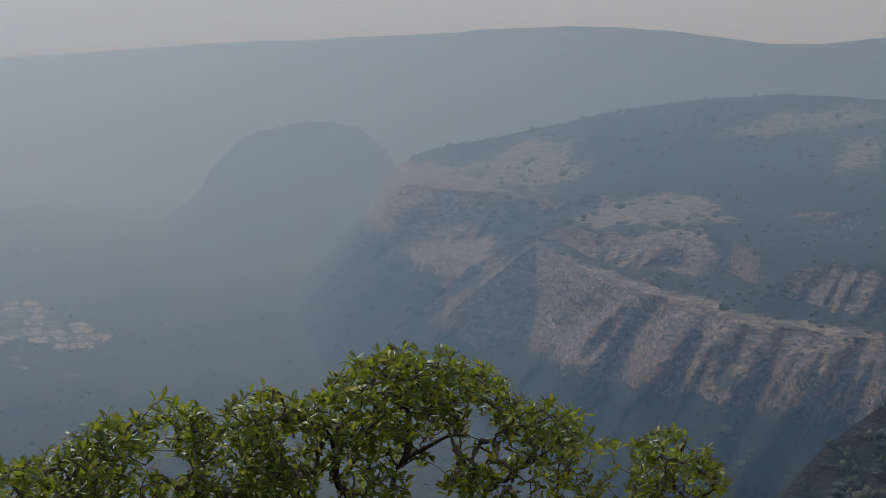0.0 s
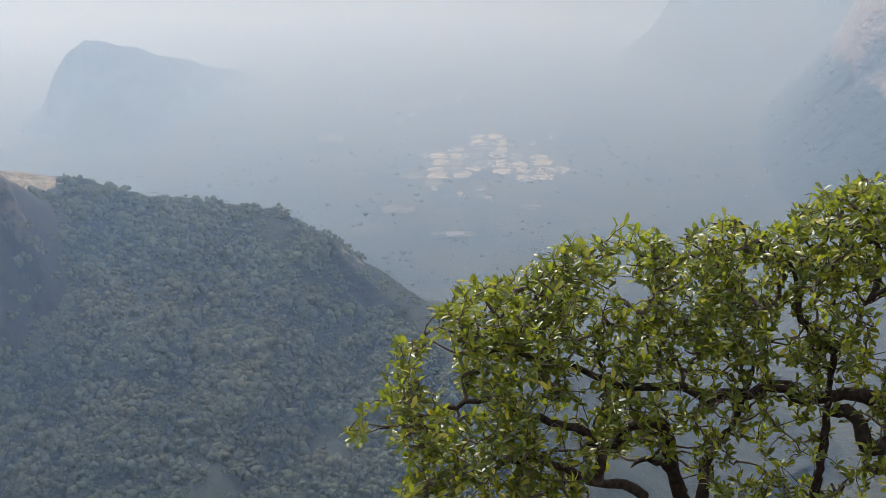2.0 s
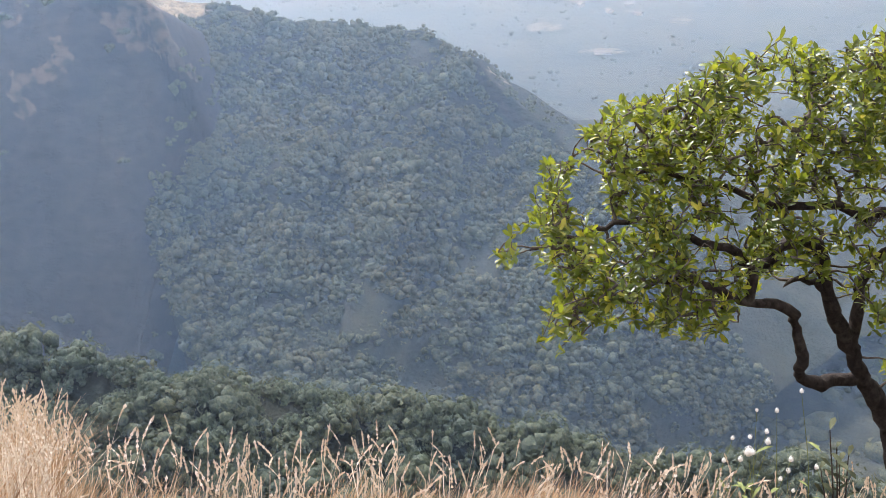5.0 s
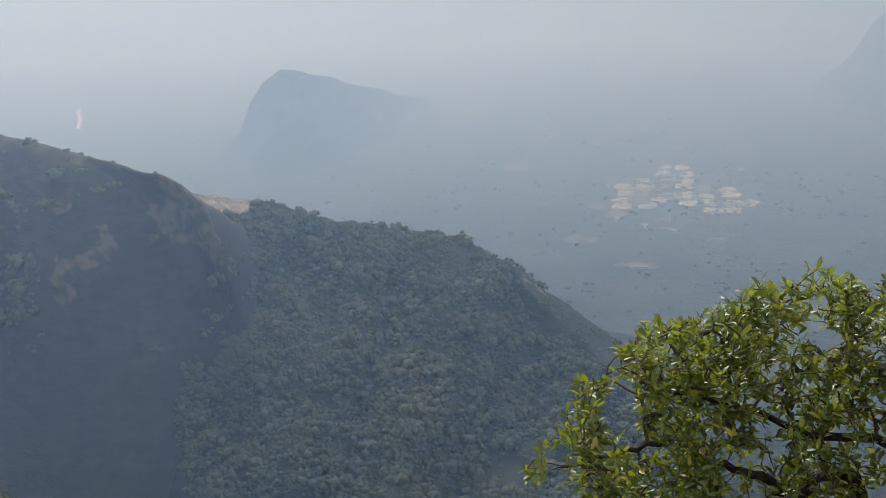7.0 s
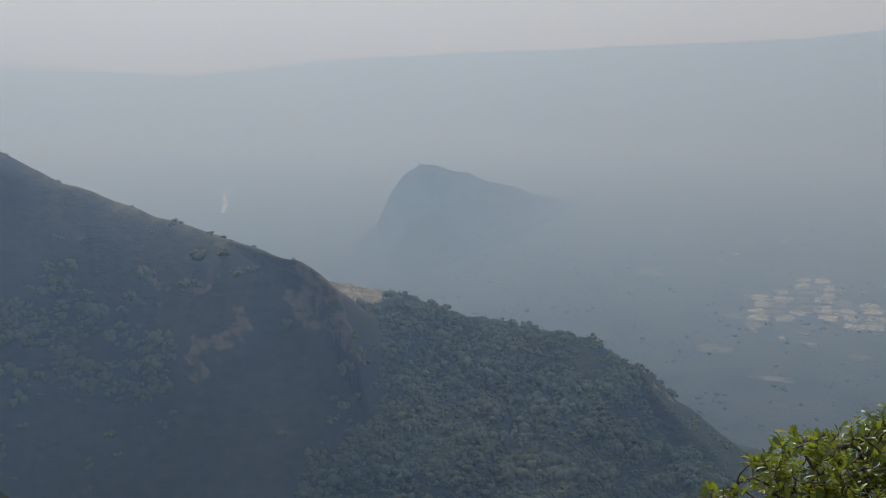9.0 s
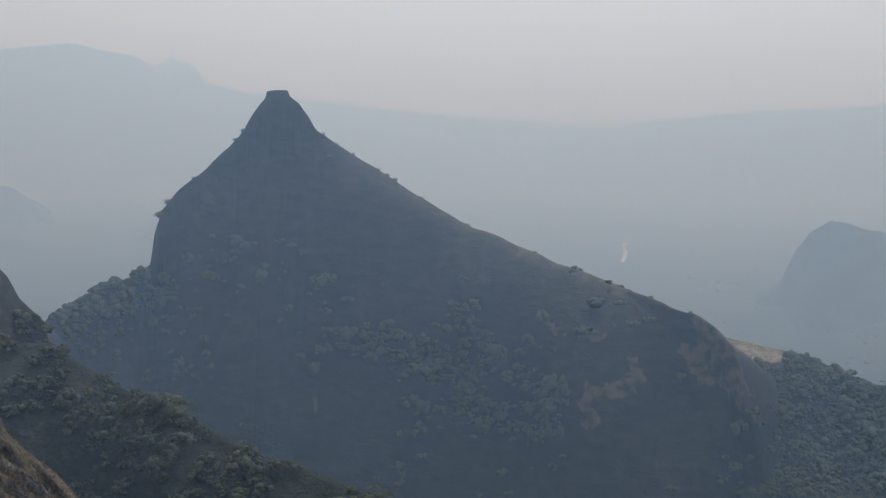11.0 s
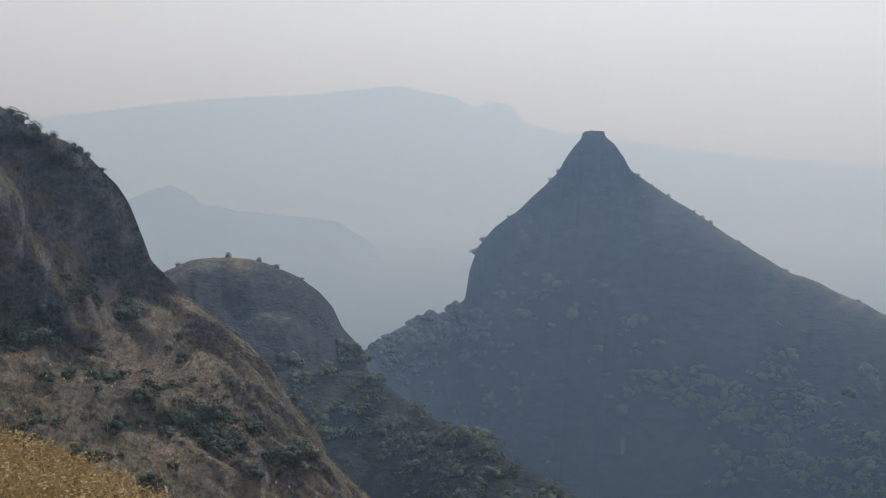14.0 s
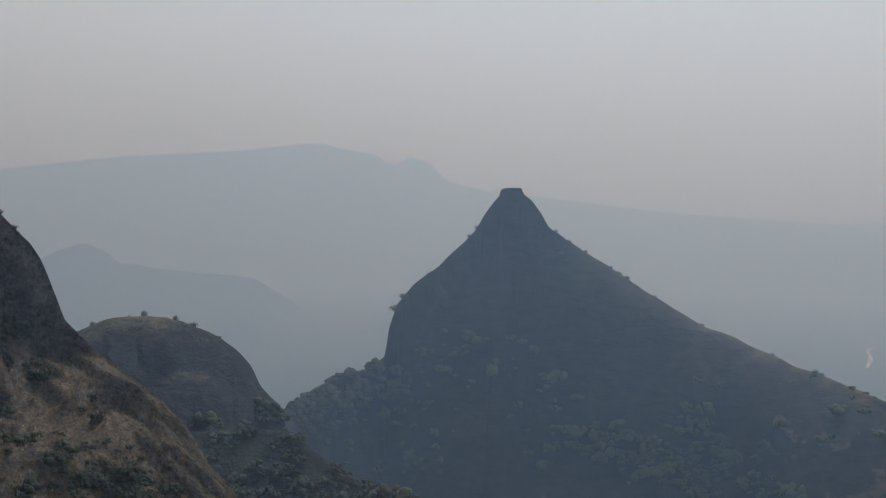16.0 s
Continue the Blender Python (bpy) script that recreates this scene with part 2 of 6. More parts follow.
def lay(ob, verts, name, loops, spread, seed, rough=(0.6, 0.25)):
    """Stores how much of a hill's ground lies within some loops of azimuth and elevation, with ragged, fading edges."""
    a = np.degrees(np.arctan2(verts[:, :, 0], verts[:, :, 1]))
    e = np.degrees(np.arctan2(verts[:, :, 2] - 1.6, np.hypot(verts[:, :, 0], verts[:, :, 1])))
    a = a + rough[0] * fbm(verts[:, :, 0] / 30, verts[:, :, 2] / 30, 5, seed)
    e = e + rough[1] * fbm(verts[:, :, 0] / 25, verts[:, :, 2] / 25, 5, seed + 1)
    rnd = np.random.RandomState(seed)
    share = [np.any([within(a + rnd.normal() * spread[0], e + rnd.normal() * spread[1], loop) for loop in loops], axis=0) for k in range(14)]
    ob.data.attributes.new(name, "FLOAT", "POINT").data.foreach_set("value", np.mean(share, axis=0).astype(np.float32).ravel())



def ridge(name, crest, front, back, base, material, rough, size, nu=320, nv=110, gully=0.0, turn=(0, 0), seed=1, ledge=0.0, curve=1.3, jag=0.4, brow=0.0, gsize=0, band=0.0, gfade=1.0, crag=0.0, lumps=0.0, bed=None, label="", category="hill"):
    """A hill from its crest line: rows of azimuth, elevation, distance and height of the cliff under the crest.
    front, back: how far its two flanks run; base: the height of their feet; turn: degrees by which the front flank
    faces off the viewpoint at either end; gully: depth of the runnels down the flank; ledge: height of steps in it."""
    c = np.array([(a, 1.6 + d * math.tan(radians(e)), d, h) for a, e, d, h in crest])
    t0 = np.concatenate([[0], np.cumsum(np.hypot(np.diff(np.radians(c[:, 0])) * c[:-1, 2], np.diff(c[:, 1])))])
    u = np.linspace(0, t0[-1], nu)
    az, cz, d, hc = (np.interp(u, t0, c[:, k]) for k in range(4))
    k = np.ones(3) / 3
    az[1:-1], cz[1:-1], d[1:-1] = (np.convolve(q, k, "valid") for q in (az, cz, d))
    cz += jag * fbm(u / (size * 0.25), u * 0, 6, seed + 50) * size * 0.06
    a = np.radians(az)
    px, py = np.sin(a) * d, np.cos(a) * d
    w = np.linspace(0, 1, nu)
    f = a + math.pi + np.radians(turn[0] + (turn[1] - turn[0]) * w)
    fx, fy = np.sin(f), np.cos(f)
    s = np.linspace(-1, 1, nv)
    s = np.sign(s) * np.abs(s) ** 1.6
    S, U = np.meshgrid(s, np.radians(az) * np.median(d))
    ahead = S > 0
    run = np.where(ahead, S * front, S * back)
    X = px[:, None] + fx[:, None] * run
    Y = py[:, None] + fy[:, None] * run
    A = np.abs(S)
    CZ, H = cz[:, None], hc[:, None]
    foot = np.where(ahead, base[0], base[1])
    H = np.minimum(H, np.maximum(CZ - foot, 0) * 0.8) * ahead
    if brow:  # the crest rounds over before it falls
        round_ = brow * np.clip(1 - hc / 14, 0.12, 1)[:, None] * np.ones_like(A)
        eased = np.where(ahead, run - round_ * (1 - np.exp(-run / round_ * ahead)), run)
        A = np.where(ahead, np.clip(eased / (front - round_), 0, 1), A)
        fall_run = np.where(ahead, eased, 0)
    else:
        fall_run = run
    fall = np.clip(fall_run / np.maximum(H * 0.28, 1.0), 0, 1)
    fall = fall * fall * (3 - 2 * fall)
    rest = np.maximum(CZ - H - foot, 0)
    Z = CZ - H * fall - rest * (1 - (1 - A) ** curve)
    near = np.clip(A * 6, 0, 1)
    Z += rough * fbm(X / size, Y / size, 6, seed) * near
    if band:
        Z += band * (fbm(U / 90 + 0.3 * fbm(X / size, Y / size, 2, seed + 5), run / 13, 6, seed + 33) + 0.35 * np.abs(fbm(U / 30, run / 4, 4, seed + 35))) * near * ahead
    if gully:
        gs = gsize or size
        g = np.abs(fbm(U / gs + 0.2 * fbm(X / size, Y / size, 3, seed + 3), S * 1.5, 4, seed + 9))
        Z -= gully * (1 - np.clip(g * 3.2, 0, 1)) * np.clip(A * 9, 0, 1) * ahead * (1 - A) ** gfade
        push = gully * 0.8 * (g * 3 - 0.5) * ahead * np.clip(A * 9, 0, 1) * (1 - A) ** gfade
        X, Y = X + fx[:, None] * push, Y + fy[:, None] * push
    if crag:
        face = np.clip(H * fall * (1 - fall) * 0.5, 0, 1) * 0.7 + np.clip((0.10 - A) * 12, 0, 1) * np.clip(H / 8, 0, 1) + 0.10
        face = np.clip(face, 0, 1) * ahead * np.clip(A * 60, 0, 1)
        q = fbm(U / 14 + 0.05 * Z, Z / 34, 6, seed + 70) + 0.7 * np.abs(fbm(U / 6, Z / 16, 4, seed + 71)) + 0.5 * fbm(U / 45, Z / 12, 4, seed + 72)
        X, Y = X + fx[:, None] * crag * q * face, Y + fy[:, None] * crag * q * face
    if lumps:
        q = np.abs(fbm(U / 18 + run / 40, run / 11, 6, seed + 75))
        Z += lumps * (0.35 - q) * 1.6 * np.clip(A * 14, 0, 1) * ahead
        Z += lumps * 0.22 * fbm(X / 3.5, Y / 3.5, 4, seed + 77) * np.clip(A * 14, 0, 1)
    if ledge:
        q = (Z + 3 * fbm(X / size, Y / size, 3, seed + 21)) / ledge
        Z = np.where(ahead, Z * 0.35 + 0.65 * ledge * (np.floor(q) + np.clip((q - np.floor(q)) * 3 - 1.2, 0, 1)), Z)
    if bed:
        tall, dip, part_ = bed
        q = (Z + dip * U + 0.25 * size * fbm(X / size, Y / size, 3, seed + 81)) / tall
        step = np.floor(q) + np.clip((q - np.floor(q)) * 2.2 - 0.6, 0, 1) - q
        Z += np.where(ahead, part_ * tall * step, 0) * np.clip(A * 20, 0, 1) * np.clip(fbm(X / 20, Y / 20, 3, seed + 83) * 2 + 0.8, 0, 1)
    verts = np.stack([X, Y, Z], 2)
    ob = link(name, verts.reshape(-1, 3).tolist(), grid_faces(nu, nv), material)
    SURFACES[name] = verts
    return tagged(ob, label, category, kind="structure")


def near_height(az, r):
    """The ground round the viewpoint, out to the valley floor."""
    lip = np.interp(az, [-180, -130, -112, -102, -96, -75, -35, 0, 40, 180], [60, 30, 9, 6.6, 5.2, 4.2, 4.2, 5, 30, 60])
    low = np.interp(az, [-180, -130, -112, -102, -96, -75, -66, -35, 0, 40, 180], [0, 0, -0.85, -0.9, -1.0, -1.1, -1.5, -1.8, -1.75, 0, 0])
    q = np.clip(r / lip, 0, 1)
    z = low * q ** 1.5
    over = np.maximum(r - lip, 0)
    return z - np.interp(over, [0, 5, 30, 120, 260, 420, 700, 1000, 6000], [0, 3.6, 24, 125, 262, 318, 330, 335, 336])


ring = np.concatenate([np.linspace(0.0, 14, 60), np.geomspace(15, 4880, 150)])
azs = np.linspace(-180, 180, 361)
AZ, RR = np.meshgrid(azs, ring)
gx, gy = np.sin(np.radians(AZ)) * RR, np.cos(np.radians(AZ)) * RR
gz = near_height(AZ, RR) + np.clip(RR / 900, 0, 1) * 12 * fbm(gx / 300, gy / 300, 5, 3) + np.clip(RR / 40, 0.05, 1) * 1.2 * fbm(gx / 6, gy / 6, 4, 8) * (RR < 700)
ground = tagged(link("ground", np.stack([gx, gy, gz], 2).reshape(-1, 3).tolist(), grid_faces(len(ring), 361), m_plain),
                "hazy valley floor of fields and scrub below a grassy edge", "ground", kind="structure")
ground.data.materials.append(m_slope)
ground.data.polygons.foreach_set("material_index", np.repeat((ring[:-1] < 45).astype(np.int32), 360))

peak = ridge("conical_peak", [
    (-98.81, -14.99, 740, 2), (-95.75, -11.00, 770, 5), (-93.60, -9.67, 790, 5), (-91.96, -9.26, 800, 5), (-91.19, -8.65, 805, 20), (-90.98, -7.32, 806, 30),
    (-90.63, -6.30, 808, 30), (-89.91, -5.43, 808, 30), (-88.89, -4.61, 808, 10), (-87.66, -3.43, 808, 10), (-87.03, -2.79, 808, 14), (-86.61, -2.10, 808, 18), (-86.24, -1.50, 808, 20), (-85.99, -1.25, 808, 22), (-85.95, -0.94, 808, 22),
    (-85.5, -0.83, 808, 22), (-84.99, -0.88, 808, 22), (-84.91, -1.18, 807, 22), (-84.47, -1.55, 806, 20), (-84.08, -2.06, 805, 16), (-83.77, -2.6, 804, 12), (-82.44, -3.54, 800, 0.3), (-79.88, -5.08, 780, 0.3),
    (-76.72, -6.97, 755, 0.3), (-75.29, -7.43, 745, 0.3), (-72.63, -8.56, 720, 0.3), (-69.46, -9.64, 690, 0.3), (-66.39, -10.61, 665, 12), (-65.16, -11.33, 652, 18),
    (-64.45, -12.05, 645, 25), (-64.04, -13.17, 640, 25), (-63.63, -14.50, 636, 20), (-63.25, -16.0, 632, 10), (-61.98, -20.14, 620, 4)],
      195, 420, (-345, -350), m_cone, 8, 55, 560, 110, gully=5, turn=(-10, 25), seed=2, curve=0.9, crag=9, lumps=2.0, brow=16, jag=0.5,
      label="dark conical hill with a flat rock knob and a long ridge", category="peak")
lay(peak, SURFACES["conical_peak"], "cover", (  # end of the ridge: sunlit brow painted pale, then bare ledges and scars
    ((-66.6, -10.4), (-65.5, -10.7), (-64.6, -11.7), (-64.3, -12.7), (-63.7, -14.1), (-63.5, -15.5), (-64.3, -15.0), (-64.9, -12.7), (-65.9, -11.6)),
    ((-71.7, -14.1), (-69.3, -13.8), (-68.5, -14.2), (-70.1, -14.6), (-71.4, -14.5)), ((-77.1, -10.9), (-76.3, -11.0), (-76.0, -12.5), (-76.7, -12.5)),
    ((-73.7, -10.3), (-73.0, -10.5), (-72.4, -12.0), (-73.2, -11.8)), ((-71.2, -11.0), (-70.3, -11.1), (-69.8, -12.1), (-70.7, -12.0)),
    ((-69.6, -12.5), (-68.9, -12.4), (-68.4, -13.7), (-69.1, -13.8)), ((-72.6, -14.5), (-71.7, -14.9), (-70.7, -15.9), (-71.9, -16.0)), ((-84.4, -14.6), (-83.6, -14.7), (-83.5, -15.4), (-84.2, -15.4)), ((-68.2, -11.8), (-66.2, -12.2), (-65.2, -14.2), (-66.6, -13.6))), (0.45, 0.3), 77)
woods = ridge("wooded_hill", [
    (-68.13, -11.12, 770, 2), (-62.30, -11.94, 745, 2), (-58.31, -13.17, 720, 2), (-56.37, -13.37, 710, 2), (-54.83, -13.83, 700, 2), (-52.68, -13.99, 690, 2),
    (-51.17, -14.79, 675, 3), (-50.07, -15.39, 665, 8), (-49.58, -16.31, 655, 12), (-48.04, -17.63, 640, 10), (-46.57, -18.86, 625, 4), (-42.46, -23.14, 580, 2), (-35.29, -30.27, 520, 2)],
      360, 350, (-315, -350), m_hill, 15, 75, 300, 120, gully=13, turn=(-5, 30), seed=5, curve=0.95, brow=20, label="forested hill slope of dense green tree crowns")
BARE = (  # open ground on the wooded hill: the saddle, two small clearings, the scar down its falling edge
    ((-65.6, -11.5), (-62.2, -11.8), (-61.9, -12.4), (-63.4, -12.75), (-65.0, -12.6)), ((-56.2, -13.35), (-54.9, -13.7), (-54.7, -14.0), (-55.9, -13.7)),
    ((-49.6, -15.7), (-49.5, -15.7), (-48.5, -16.7), (-48.4, -17.0), (-48.55, -16.95), (-49.4, -16.1)))
lay(woods, SURFACES["wooded_hill"], "cover", BARE, (0.12, 0.08), 78, (0.3, 0.15))
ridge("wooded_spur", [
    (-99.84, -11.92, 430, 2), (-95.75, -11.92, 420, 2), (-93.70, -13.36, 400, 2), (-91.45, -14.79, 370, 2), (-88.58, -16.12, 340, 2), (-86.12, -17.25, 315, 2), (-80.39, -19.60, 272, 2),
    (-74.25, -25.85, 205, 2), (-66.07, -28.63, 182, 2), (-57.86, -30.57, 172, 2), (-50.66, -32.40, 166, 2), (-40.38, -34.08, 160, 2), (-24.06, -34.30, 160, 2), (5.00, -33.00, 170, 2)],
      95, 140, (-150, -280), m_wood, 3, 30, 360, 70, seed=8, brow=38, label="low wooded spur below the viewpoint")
ridge("grassy_crag", [
    (-135.00, 6.00, 215, 40), (-125.23, 3.57, 225, 45), (-118.15, 1.56, 240, 45), (-112.68, 0.24, 250, 42), (-111.66, -0.06, 253, 40), (-110.34, -1.03, 256, 38), (-109.02, -1.54, 258, 36),
    (-108.00, -2.30, 262, 32), (-106.83, -3.42, 266, 24), (-106.12, -4.91, 270, 16), (-105.40, -6.90, 272, 6), (-104.13, -8.23, 268, 0.3), (-102.39, -9.56, 262, 0.3),
    (-101.16, -10.59, 256, 0.3), (-99.83, -12.38, 250, 0.3), (-98.81, -13.91, 245, 0.3), (-97.99, -15.19, 241, 0.3), (-96.96, -16.42, 236, 0.3), (-95.63, -17.49, 230, 0.3), (-92.65, -21.12, 215, 0.3), (-88.54, -27.23, 190, 0.3)],
      170, 160, (-98, -210), m_slope, 4.5, 30, 370, 220, gully=2.5, turn=(-25, -12), seed=11, curve=0.85, band=3.2, gsize=24, gfade=7, crag=14, lumps=3.2, bed=(4.5, 0.6, 0.6), label="brown grassy slope under a dark rock crag")
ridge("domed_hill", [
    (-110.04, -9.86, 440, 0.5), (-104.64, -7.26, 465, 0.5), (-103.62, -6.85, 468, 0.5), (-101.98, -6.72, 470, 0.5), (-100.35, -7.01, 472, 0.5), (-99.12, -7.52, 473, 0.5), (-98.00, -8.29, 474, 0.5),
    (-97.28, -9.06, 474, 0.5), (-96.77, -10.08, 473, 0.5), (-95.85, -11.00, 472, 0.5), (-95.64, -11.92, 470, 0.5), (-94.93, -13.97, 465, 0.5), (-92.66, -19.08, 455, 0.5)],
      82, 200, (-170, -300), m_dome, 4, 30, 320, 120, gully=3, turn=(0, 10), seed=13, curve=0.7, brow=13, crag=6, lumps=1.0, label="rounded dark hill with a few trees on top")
ridge("hazy_pinnacle", [
    (-72.22, -14.0, 1920, 5), (-65.42, -12.15, 1920, 10), (-64.37, -10.87, 1920, 30), (-63.33, -9.58, 1920, 60), (-62.75, -9.26, 1920, 70), (-62.5, -8.67, 1920, 80), (-62.03, -7.63, 1920, 90), (-61.65, -7.12, 1920, 90),
    (-61.13, -6.54, 1920, 80), (-60.62, -6.13, 1920, 70), (-59.97, -6.2, 1920, 60), (-59.18, -6.44, 1920, 40), (-57.36, -6.93, 2020, 30), (-55.79, -7.29, 2120, 20),
    (-53.95, -8.1, 2270, 10), (-51.84, -9.3, 2420, 5), (-45.67, -12.22, 2570, 5)],
      330, 400, (-350, -350), m_far, 14, 110, 420, 80, gully=14, turn=(0, 20), seed=17, jag=0.9, crag=20, label="steep hill far off in blue haze")
WOODED = ((-40, -3), (-27.2, -7.2), (-25.4, -7.4), (-24.1, -8.6), (-24.4, -10.8), (-22.6, -12.3), (-18.3, -12.6), (-17.8, -13.2), (-9.5, -13.8), (16, -13.8), (16, -22), (-40, -22))
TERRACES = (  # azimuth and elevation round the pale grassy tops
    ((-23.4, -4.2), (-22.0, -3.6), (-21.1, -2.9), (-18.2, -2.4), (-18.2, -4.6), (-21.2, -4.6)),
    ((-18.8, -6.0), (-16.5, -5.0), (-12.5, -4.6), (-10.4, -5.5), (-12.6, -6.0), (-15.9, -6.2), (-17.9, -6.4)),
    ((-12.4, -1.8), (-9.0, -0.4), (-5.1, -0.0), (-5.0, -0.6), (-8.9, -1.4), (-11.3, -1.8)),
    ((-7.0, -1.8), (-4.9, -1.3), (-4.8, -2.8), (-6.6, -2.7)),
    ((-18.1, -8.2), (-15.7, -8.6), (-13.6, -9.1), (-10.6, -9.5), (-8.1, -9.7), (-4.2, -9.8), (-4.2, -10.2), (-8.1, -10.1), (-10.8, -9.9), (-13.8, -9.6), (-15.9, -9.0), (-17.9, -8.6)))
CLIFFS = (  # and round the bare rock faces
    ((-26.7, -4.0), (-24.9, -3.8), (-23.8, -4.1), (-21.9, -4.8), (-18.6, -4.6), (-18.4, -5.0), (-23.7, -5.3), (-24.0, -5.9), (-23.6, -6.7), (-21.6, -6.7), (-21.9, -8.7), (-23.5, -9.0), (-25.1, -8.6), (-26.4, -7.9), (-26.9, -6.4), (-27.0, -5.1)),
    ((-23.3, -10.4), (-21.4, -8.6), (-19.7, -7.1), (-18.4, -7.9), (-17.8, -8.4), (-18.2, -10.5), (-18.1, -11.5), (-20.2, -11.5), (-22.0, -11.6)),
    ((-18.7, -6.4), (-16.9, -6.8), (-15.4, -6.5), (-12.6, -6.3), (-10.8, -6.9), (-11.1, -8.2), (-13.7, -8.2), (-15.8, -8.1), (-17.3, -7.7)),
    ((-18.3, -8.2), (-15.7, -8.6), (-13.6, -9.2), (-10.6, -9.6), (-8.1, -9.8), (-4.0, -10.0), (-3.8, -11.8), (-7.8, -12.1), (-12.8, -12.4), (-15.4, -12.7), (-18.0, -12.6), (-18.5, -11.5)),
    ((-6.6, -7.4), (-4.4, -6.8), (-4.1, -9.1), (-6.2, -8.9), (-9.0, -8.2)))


def mesa(rims, nu, seed, label):
    """A stepped plateau. rims, the lowest first: rows of azimuth, elevation, distance and height of the cliff under the rim.
    Between two rims lies a sloping shelf; slanting ribs and gullies break the cliffs."""
    az = np.linspace(-38, 16, nu)
    px = az / 57.3 * 1400
    prof_d, prof_z, soft, ribs = [], [], [], []
    last_z = np.full(nu, -352.0)
    for k, rows in enumerate(rims):
        r = np.array(rows)
        e, d, cliff = (np.interp(az, r[:, 0], r[:, j]) for j in (1, 2, 3))
        z = 1.6 + d * np.tan(np.radians(e)) + 2.0 * fbm(px / 45, px * 0 + k, 5, seed + k)
        z = np.maximum(z, last_z + 2)
        d = d + 16 * fbm(px / 70, px * 0 + 5 + k, 5, seed + 30 + k)
        h = np.minimum(cliff, np.maximum(z - last_z - 2, 0) * 0.85)
        if k == 0:
            prof_d += [d - 420, d - 190, d - 110]
            prof_z += [np.full(nu, -352.0), np.maximum(z - h - 95, -350), np.maximum(z - h - 45, -348)]
            soft += [5, 5, 4]
            ribs += [0.2, 1.2, 1.3]
        prof_d += [d - 14 - 0.35 * h, d - 8 - 0.12 * h, d - 2]
        prof_z += [z - h, z - h * 0.5, z - h * 0.10]
        soft += [2, 2, 1]
        ribs += [0.75, 0.5, 0.15]
        prof_d.append(d)
        prof_z.append(z)
        soft.append(1)
        ribs.append(0.05)
        last_z, last_d = z, d
    prof_d += [last_d + 500, last_d + 900]
    prof_z += [last_z - 40, last_z - 400]
    soft += [8, 8]
    ribs += [0, 0]
    D, Z, G, W = np.array(prof_d), np.array(prof_z), np.array(soft), np.array(ribs)
    D = np.maximum.accumulate(D, axis=0)
    cols = []
    for k in range(len(D) - 1):
        n_ = 26 if np.median(D[k + 1] - D[k]) > 40 else 8
        t = np.linspace(0, 1, n_, endpoint=False)[:, None]
        cols.append([Q[k] + (Q[k + 1] - Q[k]) * t for Q in (D, Z)] + [(Q[k] + (Q[k + 1] - Q[k]) * t) * np.ones((1, nu)) for Q in (G, W)])
    DD, ZZ, GG, WW = (np.concatenate([c[j] for c in cols]) for j in range(4))
    lean = px[None] - 0.75 * ZZ
    crest = 1 - np.abs(fbm(lean / 75, ZZ / 240, 3, seed + 43)) * 4.5
    crest2 = 1 - np.abs(fbm(lean / 20 + 0.4 * crest, ZZ / 70, 4, seed + 45)) * 4
    DD = DD - WW * (46 * np.clip(crest, -0.6, 1) + 17 * np.clip(crest2, -0.7, 1)) - np.clip(WW * 2, 0, 1) * (7 * fbm(px[None] / 40 + ZZ * 0.01, ZZ / 11, 5, seed + 40) + 2.5 * fbm(px[None] / 6 + ZZ * 0.02, ZZ / 7, 4, seed + 47))
    A = np.radians(az)[None] * np.ones_like(DD)
    X, Y = np.sin(A) * DD, np.cos(A) * DD
    ZZ = ZZ + GG * fbm(X / 60, Y / 60, 6, seed + 9)
    verts = np.stack([X, Y, ZZ], 2).transpose(1, 0, 2)
    SURFACES["plateau"] = verts
    ob = link("plateau", verts.reshape(-1, 3).tolist(), grid_faces(*verts.shape[:2]), m_cliff)
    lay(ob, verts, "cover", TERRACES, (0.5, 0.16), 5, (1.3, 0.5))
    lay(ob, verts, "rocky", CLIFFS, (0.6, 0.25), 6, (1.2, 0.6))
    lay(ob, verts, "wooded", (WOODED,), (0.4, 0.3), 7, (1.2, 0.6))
    return tagged(ob, label, "plateau", kind="structure")


